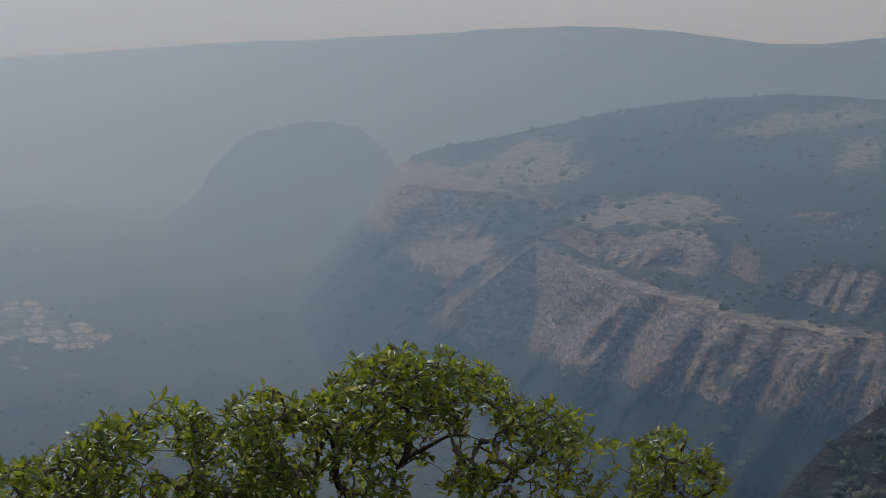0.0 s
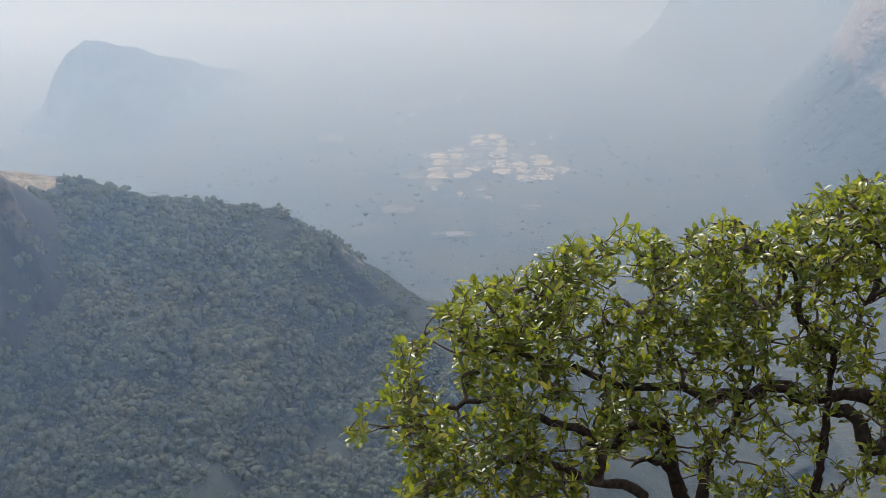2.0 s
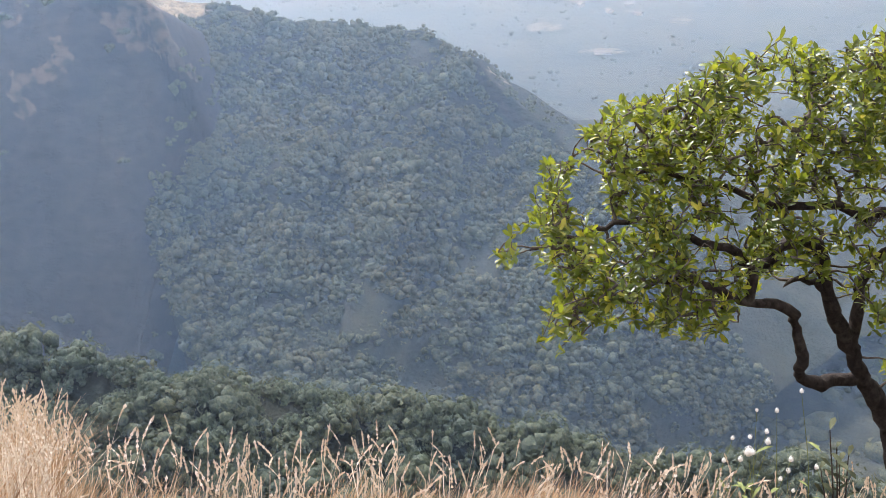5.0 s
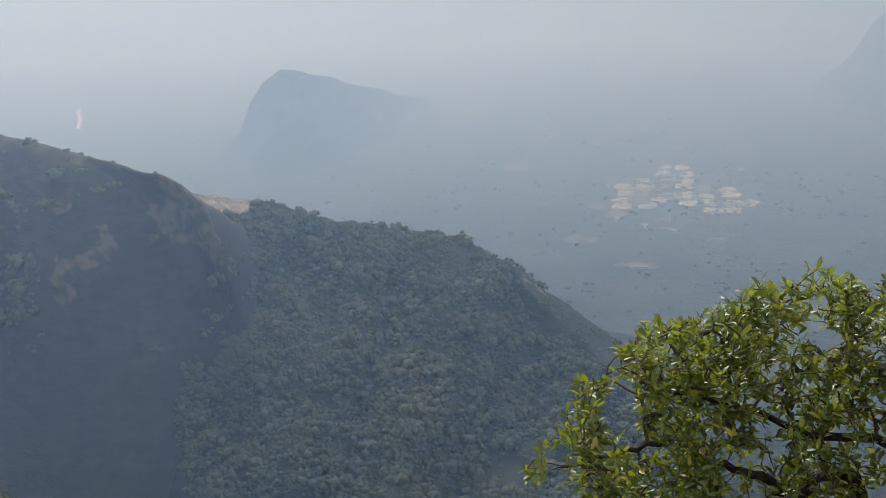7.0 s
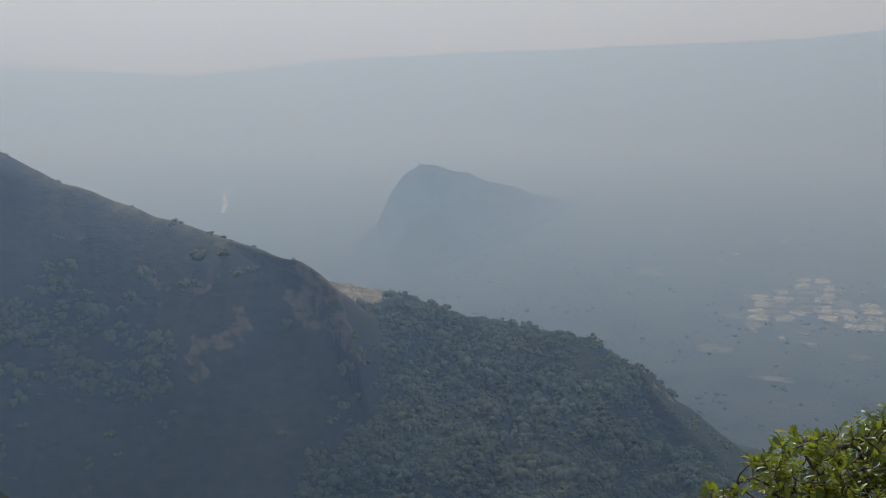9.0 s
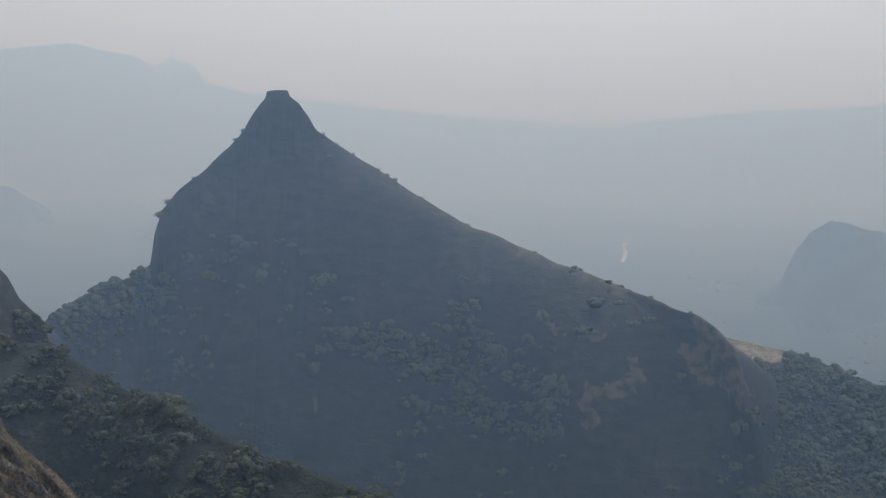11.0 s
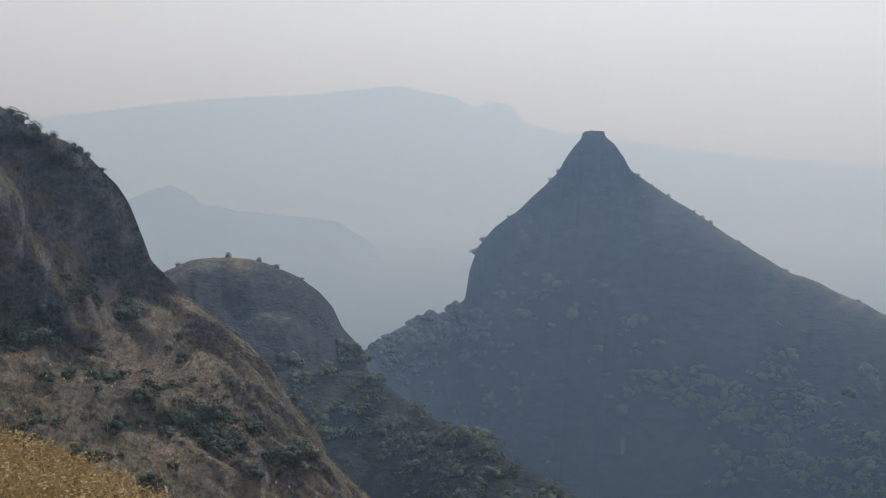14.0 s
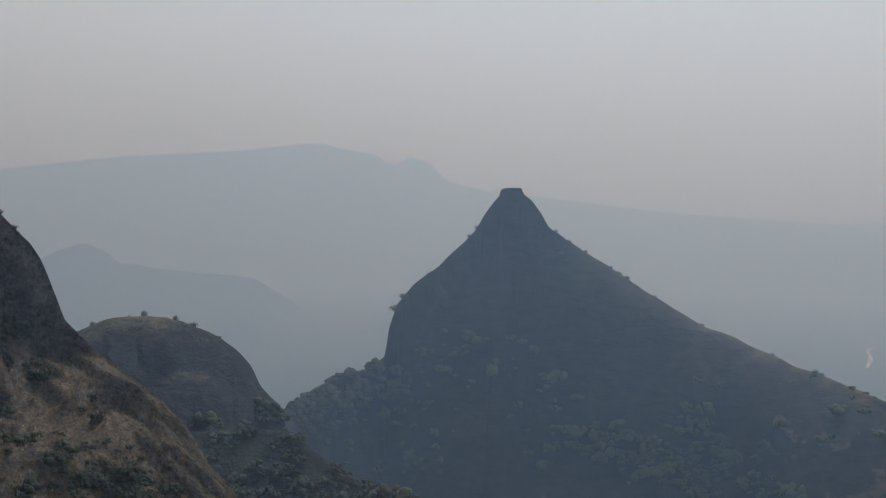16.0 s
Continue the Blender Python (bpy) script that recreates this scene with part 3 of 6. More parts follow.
mesa([
    [(-38, -17, 1330, 20), (-31, -15.3, 1330, 30), (-26.5, -14.8, 1325, 40), (-24.9, -13.3, 1320, 50), (-23.4, -10.6, 1310, 60), (-22.0, -9.3, 1315, 70), (-20.9, -8.3, 1330, 70), (-19.7, -7.2, 1342, 75), (-18.6, -7.75, 1250, 75), (-17.4, -8.25, 1170, 70), (-14.4, -9.1, 1060, 60), (-10.6, -9.65, 998, 60), (-7.1, -10.0, 962, 60), (-4.2, -10.15, 945, 60), (5, -10.2, 930, 60), (16, -10, 920, 60)],
    [(-38, -16.5, 1640, 5), (-31, -12.4, 1620, 10), (-29, -10.8, 1600, 15), (-27.5, -9.4, 1560, 25), (-26, -8.4, 1500, 45), (-24.2, -8.3, 1440, 45), (-22.6, -8.0, 1400, 40), (-21.4, -7.6, 1375, 40), (-19.5, -6.8, 1370, 40), (-18.2, -6.3, 1290, 38), (-17, -6.5, 1230, 36), (-14.6, -6.5, 1215, 36), (-11, -6.35, 1240, 34), (-9.6, -7.0, 1140, 16), (-8.1, -7.4, 1090, 20), (-6.5, -7.0, 1080, 40), (-4, -6.9, 1060, 50), (7, -6.6, 1040, 50), (16, -6, 1000, 40)],
    [(-38, -16.2, 1740, 4), (-31, -11.7, 1720, 8), (-29, -9.8, 1680, 12), (-27.6, -7.9, 1640, 30), (-26.9, -6.6, 1600, 60), (-26.6, -5.6, 1580, 70), (-26.0, -5.0, 1570, 70), (-25, -4.9, 1560, 65), (-22.5, -5.1, 1520, 55), (-19.5, -5.05, 1490, 45), (-18, -4.95, 1460, 20), (-15, -4.7, 1435, 4), (-11, -4.6, 1430, 2), (-8.5, -4.9, 1400, 6), (-6.5, -4.8, 1340, 30), (0, -4.6, 1300, 34), (16, -4, 1250, 30)],
    [(-38, -15.8, 1960, 4), (-31, -11.0, 1960, 4), (-29, -9.0, 1950, 6), (-27.6, -6.9, 1940, 8), (-27.0, -5.3, 1920, 10), (-26.5, -4.2, 1900, 10), (-25, -3.35, 1880, 4), (-18.9, -1.75, 1860, 2), (-16.2, -0.92, 1860, 2), (-13, -0.3, 1860, 2), (-9.4, 0.17, 1850, 2), (-5.2, 0.23, 1840, 2), (5, 0.4, 1800, 2), (16, 0.6, 1550, 2)]],
     420, 23, "stepped plateau with pale cliff bands and dark woods")
ridge("green_flank", [
    (-10.90, -22.17, 520, 4), (-7.42, -16.84, 520, 8), (-6.29, -15.23, 520, 10), (-3.73, -12.71, 520, 8), (3.39, -7.04, 500, 6), (12.00, -2.00, 480, 4)],
      230, 300, (-300, -330), m_wood, 6, 60, 160, 70, gully=6, turn=(-30, 0), seed=37, label="green wooded flank beside the plateau")
ridge("hazy_mound", [
    (-38.38, -8.89, 2600, 5), (-35.34, -5.82, 2600, 5), (-34.32, -4.18, 2600, 30), (-33.29, -3.16, 2600, 50), (-31.65, -2.56, 2600, 60), (-29.81, -2.26, 2600, 60), (-28.07, -2.53, 2600, 50), (-26.95, -3.31, 2600, 40), (-26.34, -4.13, 2600, 20), (-24.10, -5.89, 2600, 5)],
      450, 600, (-350, -350), m_far, 16, 150, 260, 70, gully=15, seed=41, label="flat-topped hill fading into the haze")
ridge("hazy_range", [
    (-117.15, -6.29, 2800, 5), (-109.02, -4.96, 2800, 5), (-106.37, -4.19, 2800, 10), (-105.66, -3.78, 2800, 40), (-104.53, -3.47, 2800, 50), (-103.61, -3.94, 2800, 30), (-103.10, -4.45, 2800, 10),
    (-101.16, -4.65, 2800, 10), (-98.61, -4.96, 2800, 10), (-96.97, -5.17, 2800, 20), (-95.74, -5.99, 2800, 30), (-94.41, -7.73, 2800, 20), (-92.68, -10.39, 2800, 5)],
      700, 700, (-350, -350), m_far, 20, 200, 220, 80, gully=20, seed=43, label="long hill with a small knob in pale haze")
ridge("hazy_spur", [
    (-96.77, -11.41, 2500, 5), (-93.90, -8.44, 2500, 5), (-91.04, -7.12, 2500, 10), (-86.54, -6.40, 2550, 10), (-80.40, -7.33, 2600, 10), (-74.27, -10.91, 2600, 5)],
      500, 500, (-350, -350), m_far, 20, 200, 160, 60, gully=18, seed=47, label="low spur of a hill in pale haze")
ridge("far_mountain", [
    (-128.00, -1.50, 4400, 5), (-110.03, -0.52, 4400, 10), (-102.89, 0.36, 4400, 20), (-97.78, 0.67, 4400, 30), (-95.53, 0.97, 4400, 60), (-94.20, 1.07, 4400, 60), (-92.97, 0.77, 4400, 40), (-91.64, 0.56, 4400, 40),
    (-90.87, 0.07, 4400, 30), (-90.35, 0.32, 4400, 60), (-90.08, 0.66, 4400, 60), (-89.9, 0.36, 4400, 60), (-89.4, 0.34, 4400, 60), (-89.05, 0.12, 4400, 60), (-88.9, -0.1, 4400, 60), (-88.55, -0.59, 4400, 40), (-86.73, -0.98, 4400, 20), (-78.35, -1.91, 4400, 10), (-62, -2.8, 4400, 5), (-50, -4.5, 4400, 5)],
      900, 250, (-350, -350), m_far, 5, 350, 900, 30, gully=12, seed=53, jag=0.08, curve=0.9, label="faint mountain range with a rock pinnacle", category="mountain")
ridge("far_plateau", [
    (-82, -4.3, 4300, 10), (-72, -2.4, 4300, 10), (-64, -1.5, 4300, 10), (-43.56, -0.28, 4300, 10), (-34.32, 0.98, 3900, 30), (-23.04, 2.20, 3300, 40), (-18.95, 2.68, 3100, 40), (-14.14, 2.69, 2950, 40), (-11.70, 2.42, 2900, 40), (-8.13, 2.39, 2850, 30),
    (-5.38, 2.88, 2800, 40), (6.46, 2.49, 2800, 30), (20.00, 1.50, 2800, 20)],
      700, 300, (-350, -350), m_far, 30, 350, 260, 60, gully=30, seed=59, jag=0.2, label="faint wooded plateau along the skyline", category="plateau")

# the hazy sky beyond the last hills, all the way round
m_sky = bpy.data.materials.new("hazy_sky")
m_sky.use_nodes = True
glowing = m_sky.node_tree.nodes.new("ShaderNodeEmission")
glowing.inputs[0].default_value, glowing.inputs[1].default_value = (0.93, 0.975, 1.0, 1), 1.0
m_sky.node_tree.links.new(glowing.outputs[0], m_sky.node_tree.nodes["Material Output"].inputs[0])
rim = np.radians(np.arange(0, 361, 5))
band = np.stack([np.stack([np.sin(rim) * 4930, np.cos(rim) * 4930, np.full(len(rim), h)], 1) for h in (-345, 1050)], 1)
tagged(link("backdrop", band.reshape(-1, 3).tolist(), grid_faces(len(rim), 2), m_sky), "pale hazy sky behind the farthest hills", "sky", kind="structure")

# ---- woods ----


def fast(name, verts, faces, material, parent=None, smooth=False):
    """A mesh from two arrays: points, and faces that all have the same number of corners."""
    me = bpy.data.meshes.new(name)
    n = faces.shape[1]
    me.vertices.add(len(verts))
    me.vertices.foreach_set("co", np.ascontiguousarray(verts, dtype=np.float32).ravel())
    me.loops.add(faces.size)
    me.loops.foreach_set("vertex_index", np.ascontiguousarray(faces, dtype=np.int32).ravel())
    me.polygons.add(len(faces))
    me.polygons.foreach_set("loop_start", np.arange(0, faces.size, n, dtype=np.int32))
    me.polygons.foreach_set("use_smooth", np.full(len(faces), smooth))
    me.materials.append(material)
    me.update(calc_edges=True)
    me.validate()
    ob = new(name, me)
    ob.parent = parent
    return ob


def leafy(name, dark, light, gloss=0.5, through_light=0.35, scale=0.05, tuft=0.0):
    """Foliage: green that varies from clump to clump, shiny above, letting some light through. tuft: size of the leaf
    tufts in metres, with the colour darkened between them.
    """
    m, n, l, b = mat(name, gloss)
    g = n.new("ShaderNodeNewGeometry")
    col = mixed(n, l, g.outputs["Random Per Island"], dark, light)
    col = mixed(n, l, noisy(n, l, scale, 0.35, 0.65, 3), col, tuple(0.5 * (p + q) * k for p, q, k in zip(dark, light, (1.25, 1.0, 0.8))))
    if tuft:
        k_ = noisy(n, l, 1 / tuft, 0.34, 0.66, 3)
        # hollows between tufts are darkened in the colour, on the bump's own noise
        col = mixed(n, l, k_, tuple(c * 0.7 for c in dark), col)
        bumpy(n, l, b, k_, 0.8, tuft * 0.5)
    l.new(col, b.inputs["Base Color"])
    t = n.new("ShaderNodeBsdfTranslucent")
    l.new(col, t.inputs[0])
    x = n.new("ShaderNodeMixShader")
    x.inputs[0].default_value = through_light
    l.new(b.outputs[0], x.inputs[1])
    l.new(t.outputs[0], x.inputs[2])
    l.new(x.outputs[0], n["Material Output"].inputs[0])
    return m


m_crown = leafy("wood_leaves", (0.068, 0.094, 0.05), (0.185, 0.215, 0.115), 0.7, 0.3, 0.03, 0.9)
# spur green pulled towards grey-blue: near haze put into the leaf colour
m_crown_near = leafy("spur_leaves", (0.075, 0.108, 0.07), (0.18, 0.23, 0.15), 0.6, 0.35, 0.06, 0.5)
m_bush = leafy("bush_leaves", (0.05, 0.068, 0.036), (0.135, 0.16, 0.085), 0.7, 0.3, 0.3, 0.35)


def crown_shape(seed, sprays, lobes=6, core=1.0, fine=2, spray=1.0):
    """Points and triangles of one tree crown, one metre in radius: lumpy lobes with leaf sprays standing off them."""
    rnd = np.random.RandomState(seed)
    bm = bmesh.new()
    bmesh.ops.create_icosphere(bm, subdivisions=fine, radius=1)
    v = np.array([p.co[:] for p in bm.verts])
    f = np.array([[p.index for p in q.verts] for q in bm.faces])
    bm.free()
    c = rnd.normal(size=(lobes, 3))
    c[:, 2] = np.abs(c[:, 2]) * 0.8
    c /= np.linalg.norm(c, axis=1)[:, None]
    near = np.max(v @ c.T, 1)
    v = v * (0.60 + 0.34 * np.clip((near - 0.55) / 0.45, 0, 1) + rnd.uniform(-0.09, 0.09, len(v)))[:, None]
    v *= core
    v[:, 2] = v[:, 2] * 0.8 + 0.35
    p = rnd.normal(size=(sprays, 3))
    p[:, 2] = np.where(rnd.rand(sprays) < 0.8, np.abs(p[:, 2]), p[:, 2])
    p /= np.linalg.norm(p, axis=1)[:, None]
    rad = 0.66 + 0.36 * np.clip((np.max(p @ c.T, 1) - 0.55) / 0.45, 0, 1) + rnd.uniform(-0.05, 0.1, sprays)
    at = p * rad[:, None]
    at[:, 2] = at[:, 2] * 0.8 + 0.35
    a = np.cross(p, rnd.normal(size=(sprays, 3)))
    a /= np.linalg.norm(a, axis=1)[:, None]
    b = np.cross(p, a) * 0.8 + p * rnd.uniform(-0.6, 0.6, (sprays, 1))
    s = rnd.uniform(0.10, 0.24, (sprays, 1)) * spray * (60 / sprays) ** 0.3
    q = np.stack([at - a * s, at + b * s, at + a * s * 0.9 + p * s * 0.4], 1).reshape(-1, 3)
    return np.concatenate([v, q]), np.concatenate([f, np.arange(sprays * 3).reshape(-1, 3) + len(v)])


def puffy(seed, puffs, sprays=0, small=0.30, big=0.52):
    """One tree crown a metre in radius, heaped up from uneven puffs of leaves, with a few sprays standing off."""
    rnd = np.random.RandomState(seed)
    bm = bmesh.new()
    bmesh.ops.create_icosphere(bm, subdivisions=1, radius=1)
    unit = np.array([p.co[:] for p in bm.verts])
    tri = np.array([[p.index for p in q.verts] for q in bm.faces])
    bm.free()
    vs, fs = [], []
    for k in range(puffs):
        a, up = 2.4 * k + rnd.uniform(-0.5, 0.5), 1 - (k + 0.5) / puffs * 1.15
        out = math.sqrt(max(0, 1 - up * up)) * 0.72
        c = np.array((math.cos(a) * out, math.sin(a) * out, 0.35 + 0.55 * up)) * rnd.uniform(0.75, 1.1)
        r = rnd.uniform(small, big)
        vs.append(unit * (r * rnd.uniform(0.6, 1.3, (len(unit), 1))) * (1, 1, 0.85) + c)
        fs.append(tri + k * len(unit))
    v, f = np.concatenate(vs), np.concatenate(fs)
    if sprays:
        w, g = crown_shape(seed + 7, sprays, 8, 0.3, 1, 0.7)
        v, f = np.concatenate([v, w[12:]]), np.concatenate([f, g[20:] - 12 + len(v)])
    return v, f


CROWNS_FAR = [puffy(100 + k, 4 + k % 3, 10, 0.27, 0.48) for k in range(12)]
CROWNS_MID = [puffy(500 + k, 4, 0, 0.35, 0.6) for k in range(8)]
CROWNS_BUSH = [puffy(400 + k, 8, 60, 0.2, 0.42) for k in range(8)]
CROWNS_TINY = [crown_shape(300 + k, 9, 5, 1.1, 1, 0.9) for k in range(8)]
CROWNS_NEAR = [puffy(200 + k, 12, 130, 0.16, 0.34) for k in range(8)]


def scatter(surface, count, seed, keep, ahead=True):
    """Random places on a hill's flank, kept where keep(x, y, z, steepness, share of the way down, along) says so."""
    rnd = np.random.RandomState(seed)
    v = surface
    half = v.shape[1] // 2
    if ahead:
        v = v[:, half:]
    e1, e2 = v[1:, :-1] - v[:-1, :-1], v[:-1, 1:] - v[:-1, :-1]
    n = np.cross(e1, e2)
    area = np.linalg.norm(n, axis=2)
    nz = np.abs(n[:, :, 2]) / np.maximum(area, 1e-9)
    pick = rnd.choice(area.size, count, p=(area / area.sum()).ravel())
    i, j = np.unravel_index(pick, area.shape)
    a, b = rnd.rand(count, 1), rnd.rand(count, 1)
    p = v[i, j] + e1[i, j] * a + e2[i, j] * b
    ok = keep(p[:, 0], p[:, 1], p[:, 2], nz[i, j], j / area.shape[1], i / area.shape[0])
    return p[ok]


def grove(name, places, sizes, shapes, seed, material, label, sink=0.2):
    rnd = np.random.RandomState(seed)
    vs, fs, at = [], [], 0
    for p in places:
        v, f = shapes[rnd.randint(len(shapes))]
        r = rnd.uniform(*sizes) * rnd.choice([0.5, 0.65, 0.8, 1, 1, 1.5])
        a = rnd.uniform(0, 6.283)
        m = np.array([[math.cos(a), -math.sin(a), 0], [math.sin(a), math.cos(a), 0], [0, 0, 1]]) * r
        m[2] *= rnd.uniform(0.8, 1.35)
        vs.append(v @ m.T + (p[0], p[1], p[2] - sink * r))
        fs.append(f + at)
        at += len(v)
    ob = fast(name, np.concatenate(vs), np.concatenate(fs), material, None, True)
    return tagged(ob, label, "trees", kind="stuff")


def patch(x, y, size, seed, level):
    return fbm(x / size, y / size, 4, seed) > level


def azimuth(x, y):
    return np.degrees(np.arctan2(x, y))


def sight(x, y, z):
    """The elevation of a place, seen from the viewpoint."""
    return np.degrees(np.arctan2(z - 1.6, np.hypot(x, y)))


def clear_of(loops, x, y, z):
    """Whether places lie outside all of some loops of azimuth and elevation."""
    return ~np.any([within(azimuth(x, y), sight(x, y, z), q) for q in loops], axis=0)


S = SURFACES
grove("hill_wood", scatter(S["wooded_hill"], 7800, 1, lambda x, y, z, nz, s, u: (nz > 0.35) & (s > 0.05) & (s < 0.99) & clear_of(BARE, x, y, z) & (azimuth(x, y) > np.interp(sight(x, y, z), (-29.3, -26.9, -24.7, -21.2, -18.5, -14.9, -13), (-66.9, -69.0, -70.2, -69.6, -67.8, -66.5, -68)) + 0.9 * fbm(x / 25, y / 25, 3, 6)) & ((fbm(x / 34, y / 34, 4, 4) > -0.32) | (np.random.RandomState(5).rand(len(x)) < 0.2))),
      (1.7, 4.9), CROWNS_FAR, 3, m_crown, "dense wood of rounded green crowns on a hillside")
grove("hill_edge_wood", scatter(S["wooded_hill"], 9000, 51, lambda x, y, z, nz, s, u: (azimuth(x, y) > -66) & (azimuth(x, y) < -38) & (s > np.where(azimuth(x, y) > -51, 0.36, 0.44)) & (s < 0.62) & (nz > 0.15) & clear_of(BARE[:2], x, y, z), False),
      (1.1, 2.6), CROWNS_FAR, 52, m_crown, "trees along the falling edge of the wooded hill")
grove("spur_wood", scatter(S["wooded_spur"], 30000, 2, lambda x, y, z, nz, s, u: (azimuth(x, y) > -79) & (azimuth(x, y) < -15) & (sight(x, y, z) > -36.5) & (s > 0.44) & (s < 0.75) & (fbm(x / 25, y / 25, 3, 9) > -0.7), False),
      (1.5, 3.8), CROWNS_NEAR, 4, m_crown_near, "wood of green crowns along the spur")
grove("spur_scrub", scatter(S["wooded_spur"], 3600, 3, lambda x, y, z, nz, s, u: (azimuth(x, y) <= -78) & (s < 0.9) & (fbm(x / 22, y / 22, 4, 9) > 0.06)),
      (0.9, 2.9), CROWNS_FAR, 5, m_crown, "scattered trees and scrub on a dark spur")
PEAK_WOOD = (  # azimuth and elevation round the woods on the peak: a slanting band, the shoulder, a gully
    ((-83.6, -11.7), (-81.0, -11.5), (-78.2, -12.2), (-75.9, -13.4), (-73.7, -13.3), (-71.9, -14.5), (-72.1, -16.5), (-76.5, -16.6), (-78.1, -14.7), (-80.9, -13.3), (-83.3, -12.7)),
    ((-95.5, -10.6), (-93.8, -9.6), (-92.2, -9.2), (-90.2, -9.0), (-89.9, -10.3), (-92.2, -11.1), (-93.8, -12.7), (-95.4, -12.1)),
    ((-77.5, -10.7), (-75.7, -10.6), (-74.9, -13.1), (-76.4, -13.4)))
grove("peak_wood", scatter(S["conical_peak"], 9000, 4, lambda x, y, z, nz, s, u: (nz > 0.15) & np.where(~clear_of(PEAK_WOOD, x, y, z), fbm(x / 30, y / 30, 4, 14) > -0.15, (z < -95) & (azimuth(x, y) < -66) & (fbm(x / 30, y / 30, 4, 15) > 0.1) & (np.random.RandomState(8).rand(len(x)) < 0.12))),
      (1.6, 4.6), CROWNS_MID, 6, m_crown, "patches of dark trees low on the peak's flank")
grove("nose_wood", scatter(S["conical_peak"], 6000, 41, lambda x, y, z, nz, s, u: (azimuth(x, y) > -65.0) & (sight(x, y, z) < -14.0 + fbm(x / 20, y / 20, 3, 3)) & (nz > 0.2), False),
      (1.8, 4.6), CROWNS_MID, 42, m_crown, "trees climbing the end of the long ridge")
grove("dome_wood", scatter(S["domed_hill"], 900, 5, lambda x, y, z, nz, s, u: (z < -88) & (s > 0.12) & (fbm(x / 30, y / 30, 3, 17) > -0.1)),
      (1.4, 3.4), CROWNS_MID, 7, m_crown, "trees and scrub below the rounded hill")
grove("crag_scrub", scatter(S["grassy_crag"], 2200, 6, lambda x, y, z, nz, s, u: (nz > 0.25) & (s > 0.02) & (s < 0.8) & (fbm(x / 24, y / 24, 4, 22) > np.where(np.random.RandomState(3).rand(len(x)) < 0.06, -0.2, 0.3))),
      (0.5, 1.9), CROWNS_BUSH, 8, m_bush, "dark green bushes in the hollows of a grassy slope")
grove("flank_wood", scatter(S["green_flank"], 1500, 7, lambda x, y, z, nz, s, u: (fbm(x / 40, y / 40, 3, 27) > -0.15)),
      (2.2, 4.4), CROWNS_MID, 9, m_crown, "green trees on the flank beside the plateau")
rnd = np.random.RandomState(77)
pr = np.sqrt(rnd.uniform(185 ** 2, 640 ** 2, 1700))
pa = np.where(rnd.rand(1700) < 0.3, rnd.uniform(-48, -27, 1700), rnd.uniform(-66, -27, 1700))
px, py = np.sin(np.radians(pa)) * pr, np.cos(np.radians(pa)) * pr
pz = np.array([gz[np.searchsorted(ring, r), int(round(a + 180))] for r, a in zip(pr, pa)])
ok = (fbm(px / 90, py / 90, 3, 71) > -0.3) | ((pa > -48) & (pr < 430))
grove("valley_wood", np.stack([px, py, pz], 1)[ok], (3.2, 6.2), CROWNS_TINY, 10, m_crown, "valley floor woods of rounded green crowns")
pr = np.sqrt(rnd.uniform(560 ** 2, 2300 ** 2, 5500))
pa = rnd.uniform(-67, -18, 5500)
px, py = np.sin(np.radians(pa)) * pr, np.cos(np.radians(pa)) * pr
pz = np.array([gz[np.searchsorted(ring, r), int(round(a + 180))] for r, a in zip(pr, pa)])
ok = fbm(px / 130, py / 130, 4, 72) > -0.12
grove("valley_trees", np.stack([px, py, pz], 1)[ok], (1.3, 3.0), CROWNS_TINY, 11, m_crown, "clumps of trees scattered over the valley floor")
grove("plateau_wood", scatter(S["plateau"], 7000, 44, lambda x, y, z, nz, s, u: ((nz > 0.55) | ((nz > 0.3) & within(azimuth(x, y), sight(x, y, z), WOODED))) & ~np.any([within(azimuth(x, y), sight(x, y, z), q) for q in CLIFFS], axis=0) & (z > -330) & (np.where(np.any([within(azimuth(x, y), sight(x, y, z), q) for q in TERRACES], axis=0), fbm(x / 22, y / 22, 4, 34) + 0.10, fbm(x / 110, y / 110, 4, 33) + 0.3) > 0), False),
      (2.0, 5.0), CROWNS_TINY, 44, m_crown, "dark woods spread over the plateau")


def tussock(seed):
    """A tuft of coarse grass, one metre in radius: narrow blades fanning out."""
    rnd = np.random.RandomState(seed)
    v, f = [], []
    for k in range(7):
        a = rnd.uniform(0, 6.283)
        d = np.array((math.cos(a), math.sin(a), 0))
        w = np.array((-d[1], d[0], 0)) * 0.22
        v += [-w, w, d * rnd.uniform(0.4, 1.0) + (0, 0, rnd.uniform(0.5, 1.1))]
        f.append((3 * k, 3 * k + 1, 3 * k + 2))
    return np.array(v), np.array(f)


m_tuft = leafy("coarse_grass", (0.13, 0.105, 0.06), (0.29, 0.235, 0.145), 0.85, 0.35, 0.2)
grove("crag_grass", scatter(S["grassy_crag"], 27000, 9, lambda x, y, z, nz, s, u: (nz > 0.3) & (fbm(x / 14, y / 14, 4, 24) > -0.25)),
      (0.22, 0.62), [tussock(k) for k in range(6)], 14, m_tuft, "brown grass tussocks on the steep slope", 0.0)
grove("dome_grass", scatter(S["domed_hill"], 5000, 10, lambda x, y, z, nz, s, u: (nz > 0.75) & (s < 0.3)),
      (0.3, 0.8), [tussock(k) for k in range(6)], 15, m_tuft, "grass tussocks on the rounded hill", 0.0)

